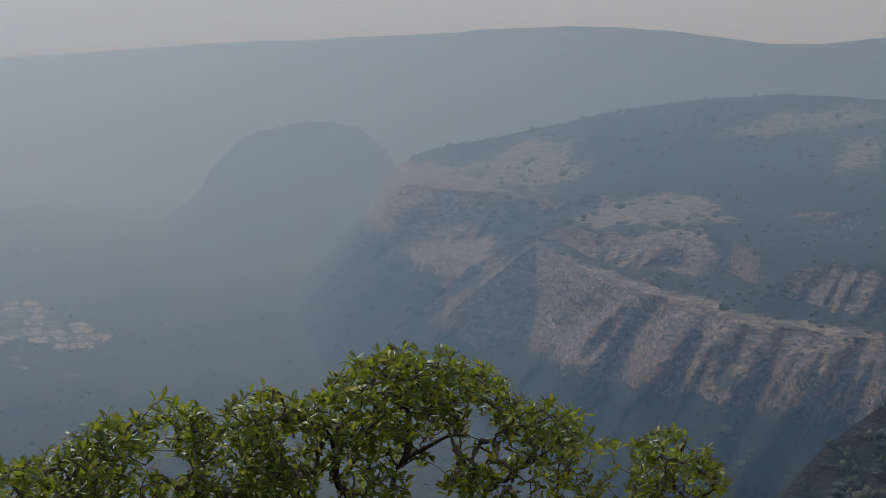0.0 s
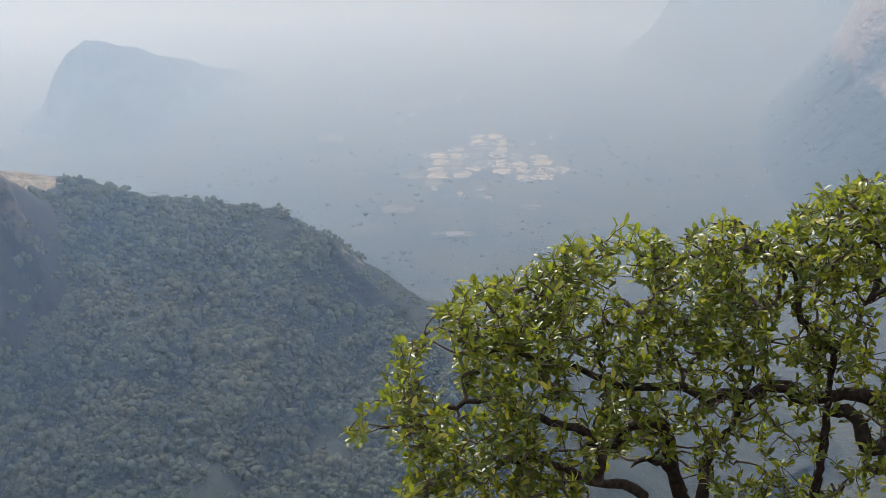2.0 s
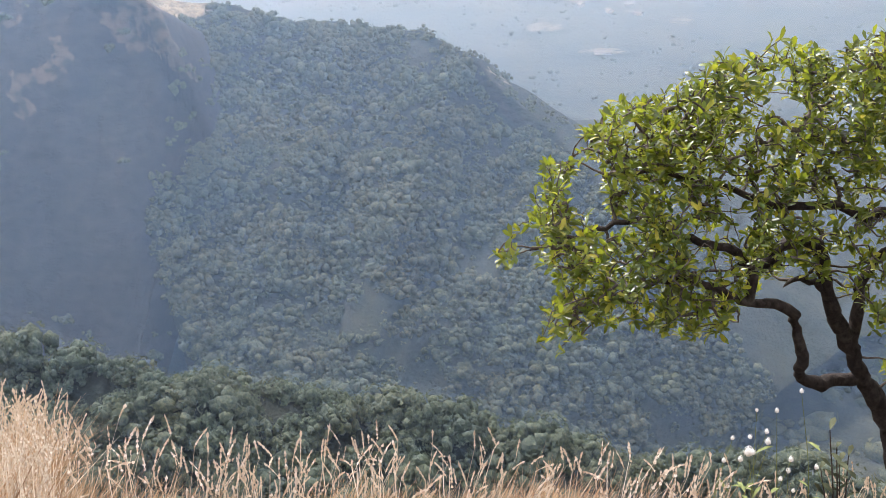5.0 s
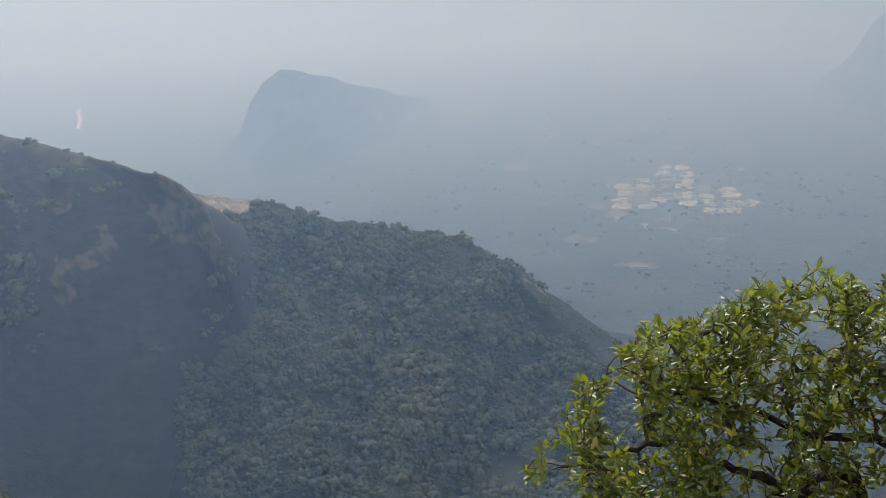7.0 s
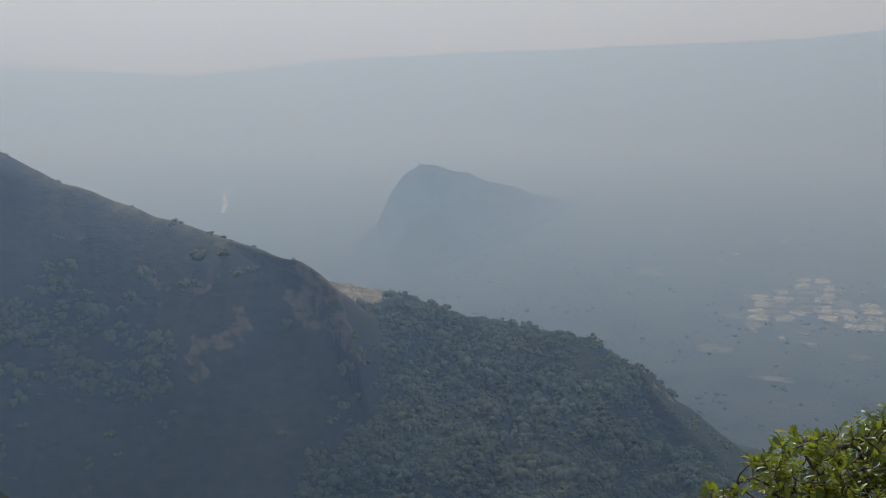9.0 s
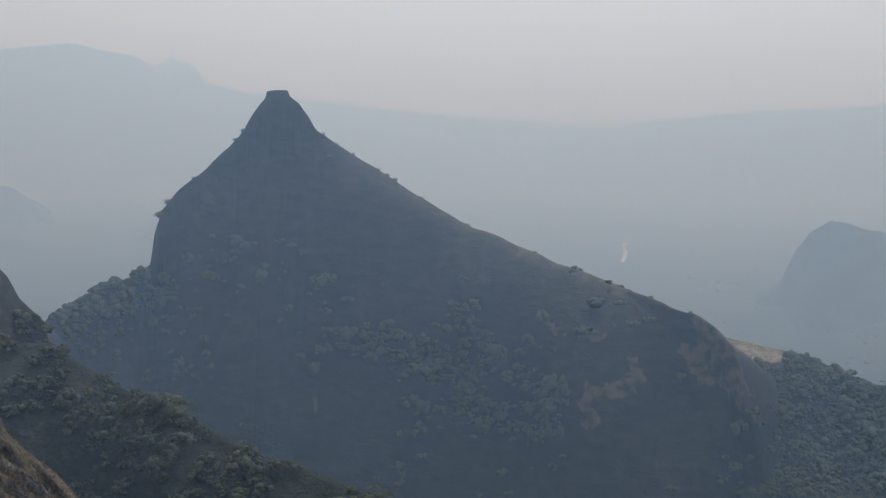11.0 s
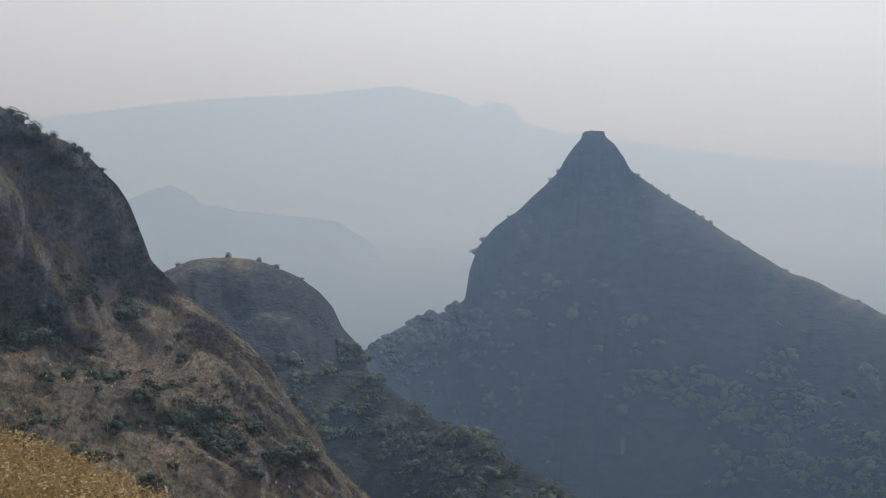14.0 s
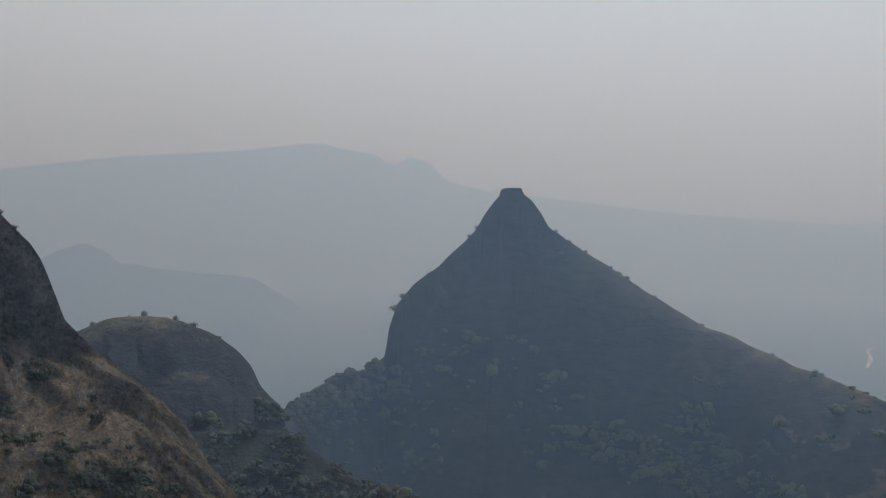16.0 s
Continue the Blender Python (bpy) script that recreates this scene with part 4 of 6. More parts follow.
# ---- the tree at the edge ----


def spot(az, el, d):
    """The place at an azimuth, elevation and level distance from the viewpoint."""
    a = radians(az)
    return np.array((math.sin(a) * d, math.cos(a) * d, 1.6 + d * math.tan(radians(el))))


def thing(name, at, label, category, group="", kind=""):
    ob = new(name)
    ob.location = at
    ob.empty_display_size = 0.1
    return tagged(ob, label, category, group, kind)


def under(ob, parent):
    """Hangs a part built in world places under its thing."""
    ob.parent = parent
    ob.matrix_parent_inverse = Matrix.Translation(-parent.location)
    return ob


def smooth_line(points, step):
    """A Catmull-Rom line through rows of numbers, resampled."""
    p = np.array(points, dtype=float)
    p = np.concatenate([[2 * p[0] - p[1]], p, [2 * p[-1] - p[-2]]])
    out = []
    for i in range(1, len(p) - 2):
        n = max(2, int(np.linalg.norm(p[i + 1, :3] - p[i, :3]) / step))
        t = np.linspace(0, 1, n, endpoint=False)[:, None]
        a, b, c, d = p[i - 1], p[i], p[i + 1], p[i + 2]
        out.append(0.5 * (2 * b + (c - a) * t + (2 * a - 5 * b + 4 * c - d) * t * t + (3 * b - a - 3 * c + d) * t ** 3))
    return np.concatenate(out + [p[-2:-1]])


def tube(line, radii, sides, knots=0.0, rnd=None):
    """Points and four-cornered faces of a round stem along a line."""
    n = len(line)
    way_ = np.gradient(line, axis=0)
    way_ /= np.maximum(np.linalg.norm(way_, axis=1), 1e-9)[:, None]
    ref = np.where(np.abs(way_[:, 2:3]) > 0.9, [[1.0, 0, 0]], [[0, 0, 1.0]])
    a = np.cross(way_, ref)
    a /= np.maximum(np.linalg.norm(a, axis=1), 1e-9)[:, None]
    b = np.cross(way_, a)
    th = np.linspace(0, 2 * math.pi, sides, endpoint=False)
    r = np.array(radii)[:, None] * np.ones((1, sides))
    if knots:
        r = r * (1 + knots * rnd.uniform(-1, 1, r.shape))
    v = line[:, None] + r[:, :, None] * (a[:, None] * np.cos(th)[None, :, None] + b[:, None] * np.sin(th)[None, :, None])
    i = np.arange(n - 1)[:, None] * sides
    k, k2 = np.arange(sides)[None], (np.arange(sides)[None] + 1) % sides
    f = np.stack([i + k, i + k2, i + sides + k2, i + sides + k], 2).reshape(-1, 4)
    return v.reshape(-1, 3), f


def gathered(pieces):
    vs, fs, at = [], [], 0
    for v, f in pieces:
        vs.append(v)
        fs.append(f + at)
        at += len(v)
    return np.concatenate(vs), np.concatenate(fs)


m_bark, n, l, b = mat("bark", 0.85)
grain = noisy(n, l, 30, 0.3, 0.7, 8)
bark = mixed(n, l, grain, (0.013, 0.010, 0.008), (0.06, 0.045, 0.037))
l.new(mixed(n, l, noisy(n, l, 6, 0.55, 0.7), bark, (0.085, 0.07, 0.058)), b.inputs["Base Color"])
bumpy(n, l, b, grain, 0.8, 0.01)


m_twig, n, l, b = mat("twig_bark", 0.8)
grain = noisy(n, l, 60, 0.3, 0.7, 5)
l.new(mixed(n, l, grain, (0.03, 0.024, 0.018), (0.15, 0.125, 0.10)), b.inputs["Base Color"])


def leaf_mat():
    m, n, l, b = mat("glossy_leaf", 0.38)
    b.inputs["Specular IOR Level"].default_value = 0.45
    g = n.new("ShaderNodeNewGeometry")
    o = n.new("ShaderNodeObjectInfo")
    add = n.new("ShaderNodeMath")
    add.operation = "ADD"
    l.new(g.outputs["Random Per Island"], add.inputs[0])
    l.new(o.outputs["Random"], add.inputs[1])
    fr = n.new("ShaderNodeMath")
    fr.operation = "FRACT"
    l.new(add.outputs[0], fr.inputs[0])
    r = n.new("ShaderNodeValToRGB")
    e = r.color_ramp.elements
    e[0].position, e[0].color = 0.0, (0.006, 0.014, 0.003, 1)
    e[1].position, e[1].color = 1.0, (0.40, 0.33, 0.03, 1)
    for p, c in ((0.4, (0.028, 0.062, 0.009, 1)), (0.7, (0.11, 0.16, 0.018, 1)), (0.955, (0.32, 0.30, 0.03, 1))):
        q = e.new(p)
        q.color = c
    l.new(fr.outputs[0], r.inputs[0])
    col = mixed(n, l, noisy(n, l, 1.6, 0.4, 0.62, 3), r.outputs[0], (0.10, 0.13, 0.014))
    col = mixed(n, l, 0.6, col, r.outputs[0])
    l.new(col, b.inputs["Base Color"])
    t = n.new("ShaderNodeBsdfTranslucent")
    bright = mixed(n, l, 0.5, col, (0.62, 0.70, 0.035))
    l.new(bright, t.inputs[0])
    x = n.new("ShaderNodeMixShader")
    x.inputs[0].default_value = 0.38
    l.new(b.outputs[0], x.inputs[1])
    l.new(t.outputs[0], x.inputs[2])
    l.new(x.outputs[0], n["Material Output"].inputs[0])
    return m


m_leaf = leaf_mat()


def leaf_shape(curl=0.18, fold=0.4, wide=0.17):
    """One pointed leaf a metre long, lying along y."""
    rows = ((0, 0.08), (0.34, 0.78), (0.74, 1.0), (1.0, 0.0))
    v, f = [], []
    for y, w in rows:
        w *= wide
        z = -curl * y * y
        v += [(-w, y, z + fold * w), (0, y, z), (w, y, z + fold * w)]
    for k in range(3):
        a = 3 * k
        f += [(a, a + 1, a + 4, a + 3), (a + 1, a + 2, a + 5, a + 4)]
    return np.array(v), np.array(f)


rnd = np.random.RandomState(11)
BOUGHS = [  # radius at either end, then azimuth, elevation, distance along it
    ("trunk", 0.100, 0.035, [(-27.69, -38.38, 6.95), (-28.74, -34.32, 6.95), (-30.29, -30.66, 6.9), (-31.32, -29.34, 6.85), (-32.14, -27.91, 6.8), (-32.97, -26.59, 6.75), (-33.49, -25.16, 6.7), (-33.91, -23.74, 6.7), (-35.34, -23.74, 6.55), (-36.24, -24.66, 6.4), (-37.57, -24.76, 6.3)]),
    ("bough", 0.052, 0.014, [(-31.42, -29.24, 6.85), (-32.23, -29.44, 6.8), (-33.56, -29.75, 6.6), (-34.43, -29.45, 6.5), (-34.18, -28.63, 6.45), (-34.69, -27.51, 6.4), (-34.80, -26.80, 6.35), (-35.67, -26.39, 6.3), (-37.05, -26.40, 6.2), (-37.96, -26.09, 6.1), (-40.42, -25.49, 6.0), (-42.97, -26.12, 5.9), (-45.54, -27.16, 5.8)]),
    ("bough", 0.034, 0.010, [(-36.94, -26.34, 6.2), (-36.75, -25.17, 6.2), (-37.16, -24.56, 6.2), (-38.08, -24.05, 6.2), (-39.92, -23.75, 6.15), (-42.47, -22.94, 6.1), (-45.52, -23.57, 6.0), (-47.90, -24.20, 5.95)]),
    ("bough", 0.026, 0.012, [(-33.49, -25.67, 6.7), (-34.20, -25.32, 6.6), (-34.91, -25.27, 6.5), (-35.37, -25.68, 6.4)]),
    ("bough", 0.050, 0.016, [(-32.04, -28.01, 6.8), (-31.85, -26.48, 6.85), (-31.86, -25.47, 6.9), (-31.26, -24.35, 7.0), (-30.45, -22.93, 7.0), (-29.84, -20.62, 7.0)]),
    ("trunk", 0.105, 0.080, [(-20.50, -39.00, 7.3), (-17.97, -33.26, 7.3), (-17.70, -29.21, 7.3), (-18.42, -25.98, 7.25), (-19.75, -23.76, 7.2)]),
    ("bough", 0.075, 0.040, [(-19.54, -23.96, 7.2), (-20.77, -22.95, 7.1), (-21.78, -22.65, 7.1), (-23.41, -23.45, 6.9), (-24.53, -23.65, 6.8), (-24.84, -22.74, 6.8), (-25.55, -22.34, 6.8), (-26.37, -22.54, 6.8)]),
    ("bough", 0.056, 0.008, [(-27.32, -33.29, 6.9), (-26.75, -27.19, 6.85), (-26.46, -24.66, 6.8), (-26.37, -23.04, 6.8), (-26.32, -21.23, 6.8), (-26.26, -19.72, 6.8), (-25.64, -19.22, 6.8), (-25.22, -17.91, 6.8), (-24.81, -17.30, 6.8), (-23.18, -16.29, 6.75), (-22.47, -15.99, 6.7), (-21.25, -16.20, 6.7)]),
    ("bough", 0.026, 0.010, [(-24.91, -17.40, 6.8), (-24.66, -16.59, 6.85), (-24.70, -15.58, 6.9), (-25.32, -13.95, 6.95)]),
    ("bough", 0.032, 0.010, [(-26.26, -19.82, 6.8), (-26.97, -19.32, 6.75), (-27.88, -18.51, 6.7), (-28.07, -17.60, 6.7), (-28.66, -15.68, 6.7)]),
    ("bough", 0.058, 0.012, [(-20.87, -22.95, 7.1), (-21.68, -22.55, 7.1), (-22.60, -21.94, 7.05), (-24.02, -21.64, 7.0), (-25.65, -21.53, 6.9), (-27.39, -22.03, 6.8), (-28.21, -21.63, 6.75), (-29.23, -21.53, 6.7), (-30.04, -22.03, 6.65), (-31.27, -22.13, 6.6), (-31.88, -22.43, 6.55), (-33.11, -21.92, 6.5), (-35.87, -22.11, 6.4), (-38.43, -21.30, 6.3), (-41.50, -20.69, 6.2), (-44.02, -20.90, 6.1)]),
    ("bough", 0.045, 0.026, [(-18.22, -26.18, 7.25), (-18.63, -23.16, 7.35), (-19.14, -21.85, 7.4), (-19.85, -21.34, 7.4), (-20.66, -20.74, 7.4), (-21.06, -20.13, 7.4)]),
    ("bough", 0.034, 0.010, [(-21.99, -22.25, 7.1), (-22.09, -21.14, 7.2), (-21.78, -20.33, 7.3), (-21.06, -19.88, 7.3), (-21.06, -18.77, 7.3), (-20.65, -18.22, 7.3), (-19.63, -17.52, 7.3), (-18.00, -16.31, 7.3)]),
    ("bough", 0.055, 0.007, [(-17.70, -29.21, 7.3), (-16.19, -23.16, 7.4), (-15.72, -20.15, 7.4), (-14.55, -18.94, 7.4), (-13.63, -18.54, 7.35), (-12.11, -18.65, 7.3), (-11.09, -17.74, 7.2), (-9.86, -17.04, 7.2)]),
    ("bough", 0.024, 0.008, [(-13.73, -18.59, 7.35), (-12.71, -17.54, 7.4), (-12.30, -16.33, 7.4), (-11.89, -15.32, 7.4)]),
]
CROWN = (  # azimuth and elevation round the leafy crown
    (-49.5, -24.3), (-48.9, -22.4), (-47.6, -22.1), (-47.3, -20.4), (-45.6, -19.6), (-43.9, -17.4), (-42.1, -17.4), (-40.6, -16.6), (-39.1, -15.6), (-36.1, -14.7), (-33.9, -15.2), (-32.4, -14.6), (-31.4, -13.9),
    (-30.4, -14.6), (-28.9, -14.3), (-28.2, -12.8), (-26.8, -12.5), (-25.6, -11.9), (-22.7, -12.0), (-21.7, -12.6), (-19.8, -13.4), (-17.9, -13.9), (-16.4, -14.5), (-16.2, -15.5), (-14.1, -15.5), (-13.2, -14.9),
    (-11.1, -14.6), (-9.5, -16.9), (-10.8, -18.4), (-14.2, -19.8), (-16.0, -20.5), (-17.5, -22.0), (-19.0, -24.5), (-20.5, -27.0), (-26.0, -27.5), (-30.5, -27.8), (-31.5, -26.0), (-33.0, -25.7), (-35.2, -24.8), (-37.3, -26.4),
    (-37.7, -28.1), (-40.5, -28.1), (-43.1, -27.5), (-44.7, -28.0), (-46.3, -29.2), (-48.3, -27.5), (-46.9, -26.7), (-46.2, -25.7), (-47.3, -24.8), (-49.0, -24.9))
LOW_SPRAY = ((-30.3, -28.6), (-29.7, -25.4), (-26.0, -25.4), (-25.0, -30.0), (-28.7, -30.3), (-30.0, -29.6))
HOLLOW = ((-25.0, -16.9), (-23.4, -16.2), (-21.5, -15.2), (-20.3, -15.5), (-19.9, -16.7), (-21.3, -17.3), (-22.3, -16.7), (-22.9, -18.2), (-21.2, -18.9), (-22.0, -20.0), (-24.5, -20.2), (-25.3, -19.3))

tree = thing("broadleaf_tree", Vector(spot(-23.01, -38.35, 7.1)), "gnarled tree with glossy green leaves on the slope", "tree")
nodes = []
for kind_, r0, r1, pts in BOUGHS:
    line = smooth_line([spot(*p) for p in pts], 0.05)
    line[1:-1] += rnd.normal(0, 0.006, line[1:-1].shape)
    w = np.linspace(0, 1, len(line))
    nodes.append(line[len(line) // 3:])
    v, f = tube(line, (r0 + (r1 - r0) * w ** 0.8) * (1 + 0.10 * np.sin(w * 37 + r0 * 900)) * np.clip((1.02 - w) * 14, 0.25, 1) * 0.88, 10, 0.06, rnd)
    under(fast(kind_, v, f, m_bark, smooth=True), tree)
nodes = np.concatenate(nodes)

many = 16500
az, el = rnd.uniform(-49.6, -9.4, many), rnd.uniform(-30.4, -11.8, many)
depth = rnd.uniform(-1, 1, many)
keep = (within(az, el + 0.12, CROWN) | within(az, el, LOW_SPRAY)) & (within(az, el - 0.2, CROWN) | within(az, el, LOW_SPRAY)) & (~within(az, el, HOLLOW) | (rnd.rand(many) < 0.12))
thin = np.interp(el, (-27, -22, -19), (0.5, 0.7, 1.0)) * np.where((az > -33) & (el < -20.5) & ~within(az, el, LOW_SPRAY), 0.5, 1.0) * np.where(az > -20, 0.8, 1.0)
keep &= (rnd.rand(many) < thin) & (fbm(az / 1.5, el / 1.2 + depth, 3, 19) > rnd.uniform(-0.30, 0.16, many))
far_ = np.interp(az, (-48, -40, -34, -26, -10), (5.85, 6.15, 6.6, 6.85, 7.3))
tips = np.array([spot(a, e, d) for a, e, d in zip(az[keep], el[keep], (far_ + depth * 0.6)[keep])])
tips = tips[np.argsort([np.min(np.linalg.norm(nodes - p, axis=1)) for p in tips])]
# each twig springs from the nearest stem that has grown before it, and is as thick as the twigs that it carries ask for
pool, owner = nodes, np.full(len(nodes), -1)
lines, bears, springs, ends = [], [], [], []
for k, p in enumerate(tips):
    at = np.argmin(np.linalg.norm(pool - p, axis=1) + 0.15 * np.maximum(pool[:, 2] - p[2], 0))
    q = pool[at]
    span = np.linalg.norm(p - q)
    mid = q + (p - q) * 0.5 + rnd.normal(0, 0.14 * span, 3) - (0, 0, 0.05 * span)
    t = np.linspace(0, 1, max(4, int(span / 0.045)))[:, None]
    line = q * (1 - t) ** 2 + 2 * mid * t * (1 - t) + p * t * t
    line[1:-1] += rnd.normal(0, 0.006, line[1:-1].shape)
    pool, owner = np.concatenate([pool, line[1:]]), np.concatenate([owner, np.full(len(line) - 1, k)])
    lines.append(line)
    springs.append(owner[at])
    bears.append(1)
    ends.append((p, (line[-1] - line[-2]) / max(np.linalg.norm(line[-1] - line[-2]), 1e-6)))
for k in range(len(lines) - 1, -1, -1):
    if springs[k] >= 0:
        bears[springs[k]] += bears[k]
v, f = gathered([tube(line, np.linspace(min(0.0032 * n_ ** 0.44, 0.019), 0.0022 if n_ < 3 else 0.0034, len(line)), 5) for line, n_ in zip(lines, bears)])
tagged(under(fast("twig_rest", v, f, m_twig, smooth=True), tree), kind="stuff")

LEAVES = [leaf_shape(c, fo, w) for c, fo, w in ((0.12, 0.35, 0.18), (0.30, 0.5, 0.16), (0.02, 0.3, 0.20), (0.45, 0.25, 0.17))]
placed = []
for p, out in ends:
    if rnd.rand() < 0.08:
        continue
    axis = out * 0.6 + (0, 0, 0.9) + rnd.normal(0, 0.30, 3)
    axis /= np.linalg.norm(axis)
    u = np.cross(axis, rnd.normal(size=3))
    u /= np.linalg.norm(u)
    w = np.cross(axis, u)
    for j in range(rnd.randint(6, 10)):
        a = 2.4 * j + rnd.uniform(-0.4, 0.4)
        lean = rnd.uniform(0.35, 1.35) + (0.5 if rnd.rand() < 0.12 else 0)
        d = axis * math.cos(lean) + (u * math.cos(a) + w * math.sin(a)) * math.sin(lean)
        up = np.cross(np.cross(d, axis), d) + rnd.normal(0, 0.25, 3)
        side = np.cross(d, up)
        side /= max(np.linalg.norm(side), 1e-6)
        up = np.cross(side, d)
        size = rnd.uniform(0.040, 0.074)
        base = p - axis * rnd.uniform(0, 0.07)
        placed.append((base, np.stack([side, d, up], 1) * size, rnd.randint(4)))
near = np.argsort([np.linalg.norm(q[0] - np.array(EYE)) for q in placed])
singles = set(near[:1800:6].tolist())
rest = []
shared = []
for v, f in LEAVES:
    me = bpy.data.meshes.new("leaf")
    me.from_pydata(v.tolist(), [], f.tolist())
    me.materials.append(m_leaf)
    me.polygons.foreach_set("use_smooth", [True] * len(me.polygons))
    shared.append(me)
for k, (base, m, kind_) in enumerate(placed):
    if k in singles:
        ob = new("leaf", shared[kind_])
        ob.parent = tree
        ob.matrix_basis = Matrix.Translation(Vector(base) - tree.location) @ Matrix(m.tolist()).to_4x4()
    else:
        rest.append((LEAVES[kind_][0] @ m.T + base, LEAVES[kind_][1]))
v, f = gathered(rest)
tagged(under(fast("foliage", v, f, m_leaf, smooth=True), tree), kind="stuff")

# ---- dry grass at the edge ----
def grass_mat(name, ramp, patch_):
    """Dry blades: a colour of its own for each blade, and patches of another tone."""
    m, n, l, b = mat(name, 0.6)
    g = n.new("ShaderNodeNewGeometry")
    r = n.new("ShaderNodeValToRGB")
    e = r.color_ramp.elements
    e[0].position, e[0].color = 0.0, (*ramp[0], 1)
    e[1].position, e[1].color = 1.0, (*ramp[3], 1)
    for p_, c_ in ((0.35, ramp[1]), (0.75, ramp[2])):
        e.new(p_).color = (*c_, 1)
    l.new(g.outputs["Random Per Island"], r.inputs[0])
    col = mixed(n, l, noisy(n, l, 1.2, 0.42, 0.6, 3), r.outputs[0], patch_)
    l.new(col, b.inputs["Base Color"])
    t = n.new("ShaderNodeBsdfTranslucent")
    l.new(col, t.inputs[0])
    x = n.new("ShaderNodeMixShader")
    x.inputs[0].default_value = 0.35
    l.new(b.outputs[0], x.inputs[1])
    l.new(t.outputs[0], x.inputs[2])
    l.new(x.outputs[0], n["Material Output"].inputs[0])
    return m


m_grass = grass_mat("straw_grass", ((0.15, 0.08, 0.045), (0.42, 0.26, 0.14), (0.62, 0.45, 0.29), (0.85, 0.72, 0.56)), (0.47, 0.32, 0.18))
m_gold = grass_mat("golden_grass", ((0.08, 0.045, 0.022), (0.30, 0.20, 0.085), (0.50, 0.38, 0.19), (0.75, 0.64, 0.42)), (0.34, 0.24, 0.10))


m_plume = grass_mat("seed_plumes", ((0.34, 0.25, 0.17), (0.52, 0.42, 0.31), (0.68, 0.59, 0.47), (0.86, 0.80, 0.70)), (0.56, 0.46, 0.34))


def blades(places, heights, width, lean, seed, rows=3):
    """Points and faces of many bent, tapering blades of grass."""
    rnd = np.random.RandomState(seed)
    k = len(places)
    h = heights * rnd.uniform(0.6, 1.15, k)
    a = rnd.uniform(0, 6.283, k)
    out = np.stack([np.cos(a), np.sin(a), np.zeros(k)], 1)
    out = out * rnd.uniform(0.1, 0.7, (k, 1)) + lean
    side = np.stack([np.cos(a * 1.7), np.sin(a * 1.7), np.zeros(k)], 1)
    t = np.linspace(0, 1, rows)[None, :, None]
    mid = places[:, None] + np.array([0, 0, 1.0]) * (h[:, None, None] * (t - 0.28 * t ** 3)) + out[:, None] * (h[:, None, None] * 0.75 * t ** 2)
    w = width * rnd.uniform(0.6, 1.3, (k, 1, 1)) * (1.02 - t) ** 0.6
    v = np.stack([mid - side[:, None] * w, mid + side[:, None] * w], 2).reshape(-1, 3)
    base = np.arange(k)[:, None] * rows * 2
    j = np.arange(rows - 1)[None] * 2
    f = np.stack([base + j, base + j + 1, base + j + 3, base + j + 2], 2).reshape(-1, 4)
    return v, f


def turf(name, az, rad, count, height, width, lean, seed, label, material=None):
    rnd = np.random.RandomState(seed)
    a = rnd.uniform(*az, count)
    lip = np.interp(a, [-130, -112, -102, -96, -75, -35, 0], [30, 9, 6.6, 5.2, 4.2, 4.2, 5])
    d = np.sqrt(rnd.uniform(rad[0] ** 2, rad[1] ** 2, count)) * lip
    x, y = np.sin(np.radians(a)) * d, np.cos(np.radians(a)) * d
    tuft = fbm(x / 0.35, y / 0.35, 3, seed) + 0.6 * fbm(x / 1.3, y / 1.3, 2, seed + 1)
    keep = tuft > rnd.uniform(-1.1, 0.1, count)
    a, d, x, y, tuft = a[keep], d[keep], x[keep], y[keep], tuft[keep]
    z = near_height(a, d) + 0.06 * fbm(x / 6, y / 6, 4, 8) - 0.03
    hs = height * np.clip(0.9 + 0.5 * tuft, 0.5, 1.5)
    v, f = blades(np.stack([x, y, z], 1), hs, width, np.array(lean), seed)
    return tagged(fast(name, v, f, material or m_grass, smooth=True), label, "grass", kind="stuff")


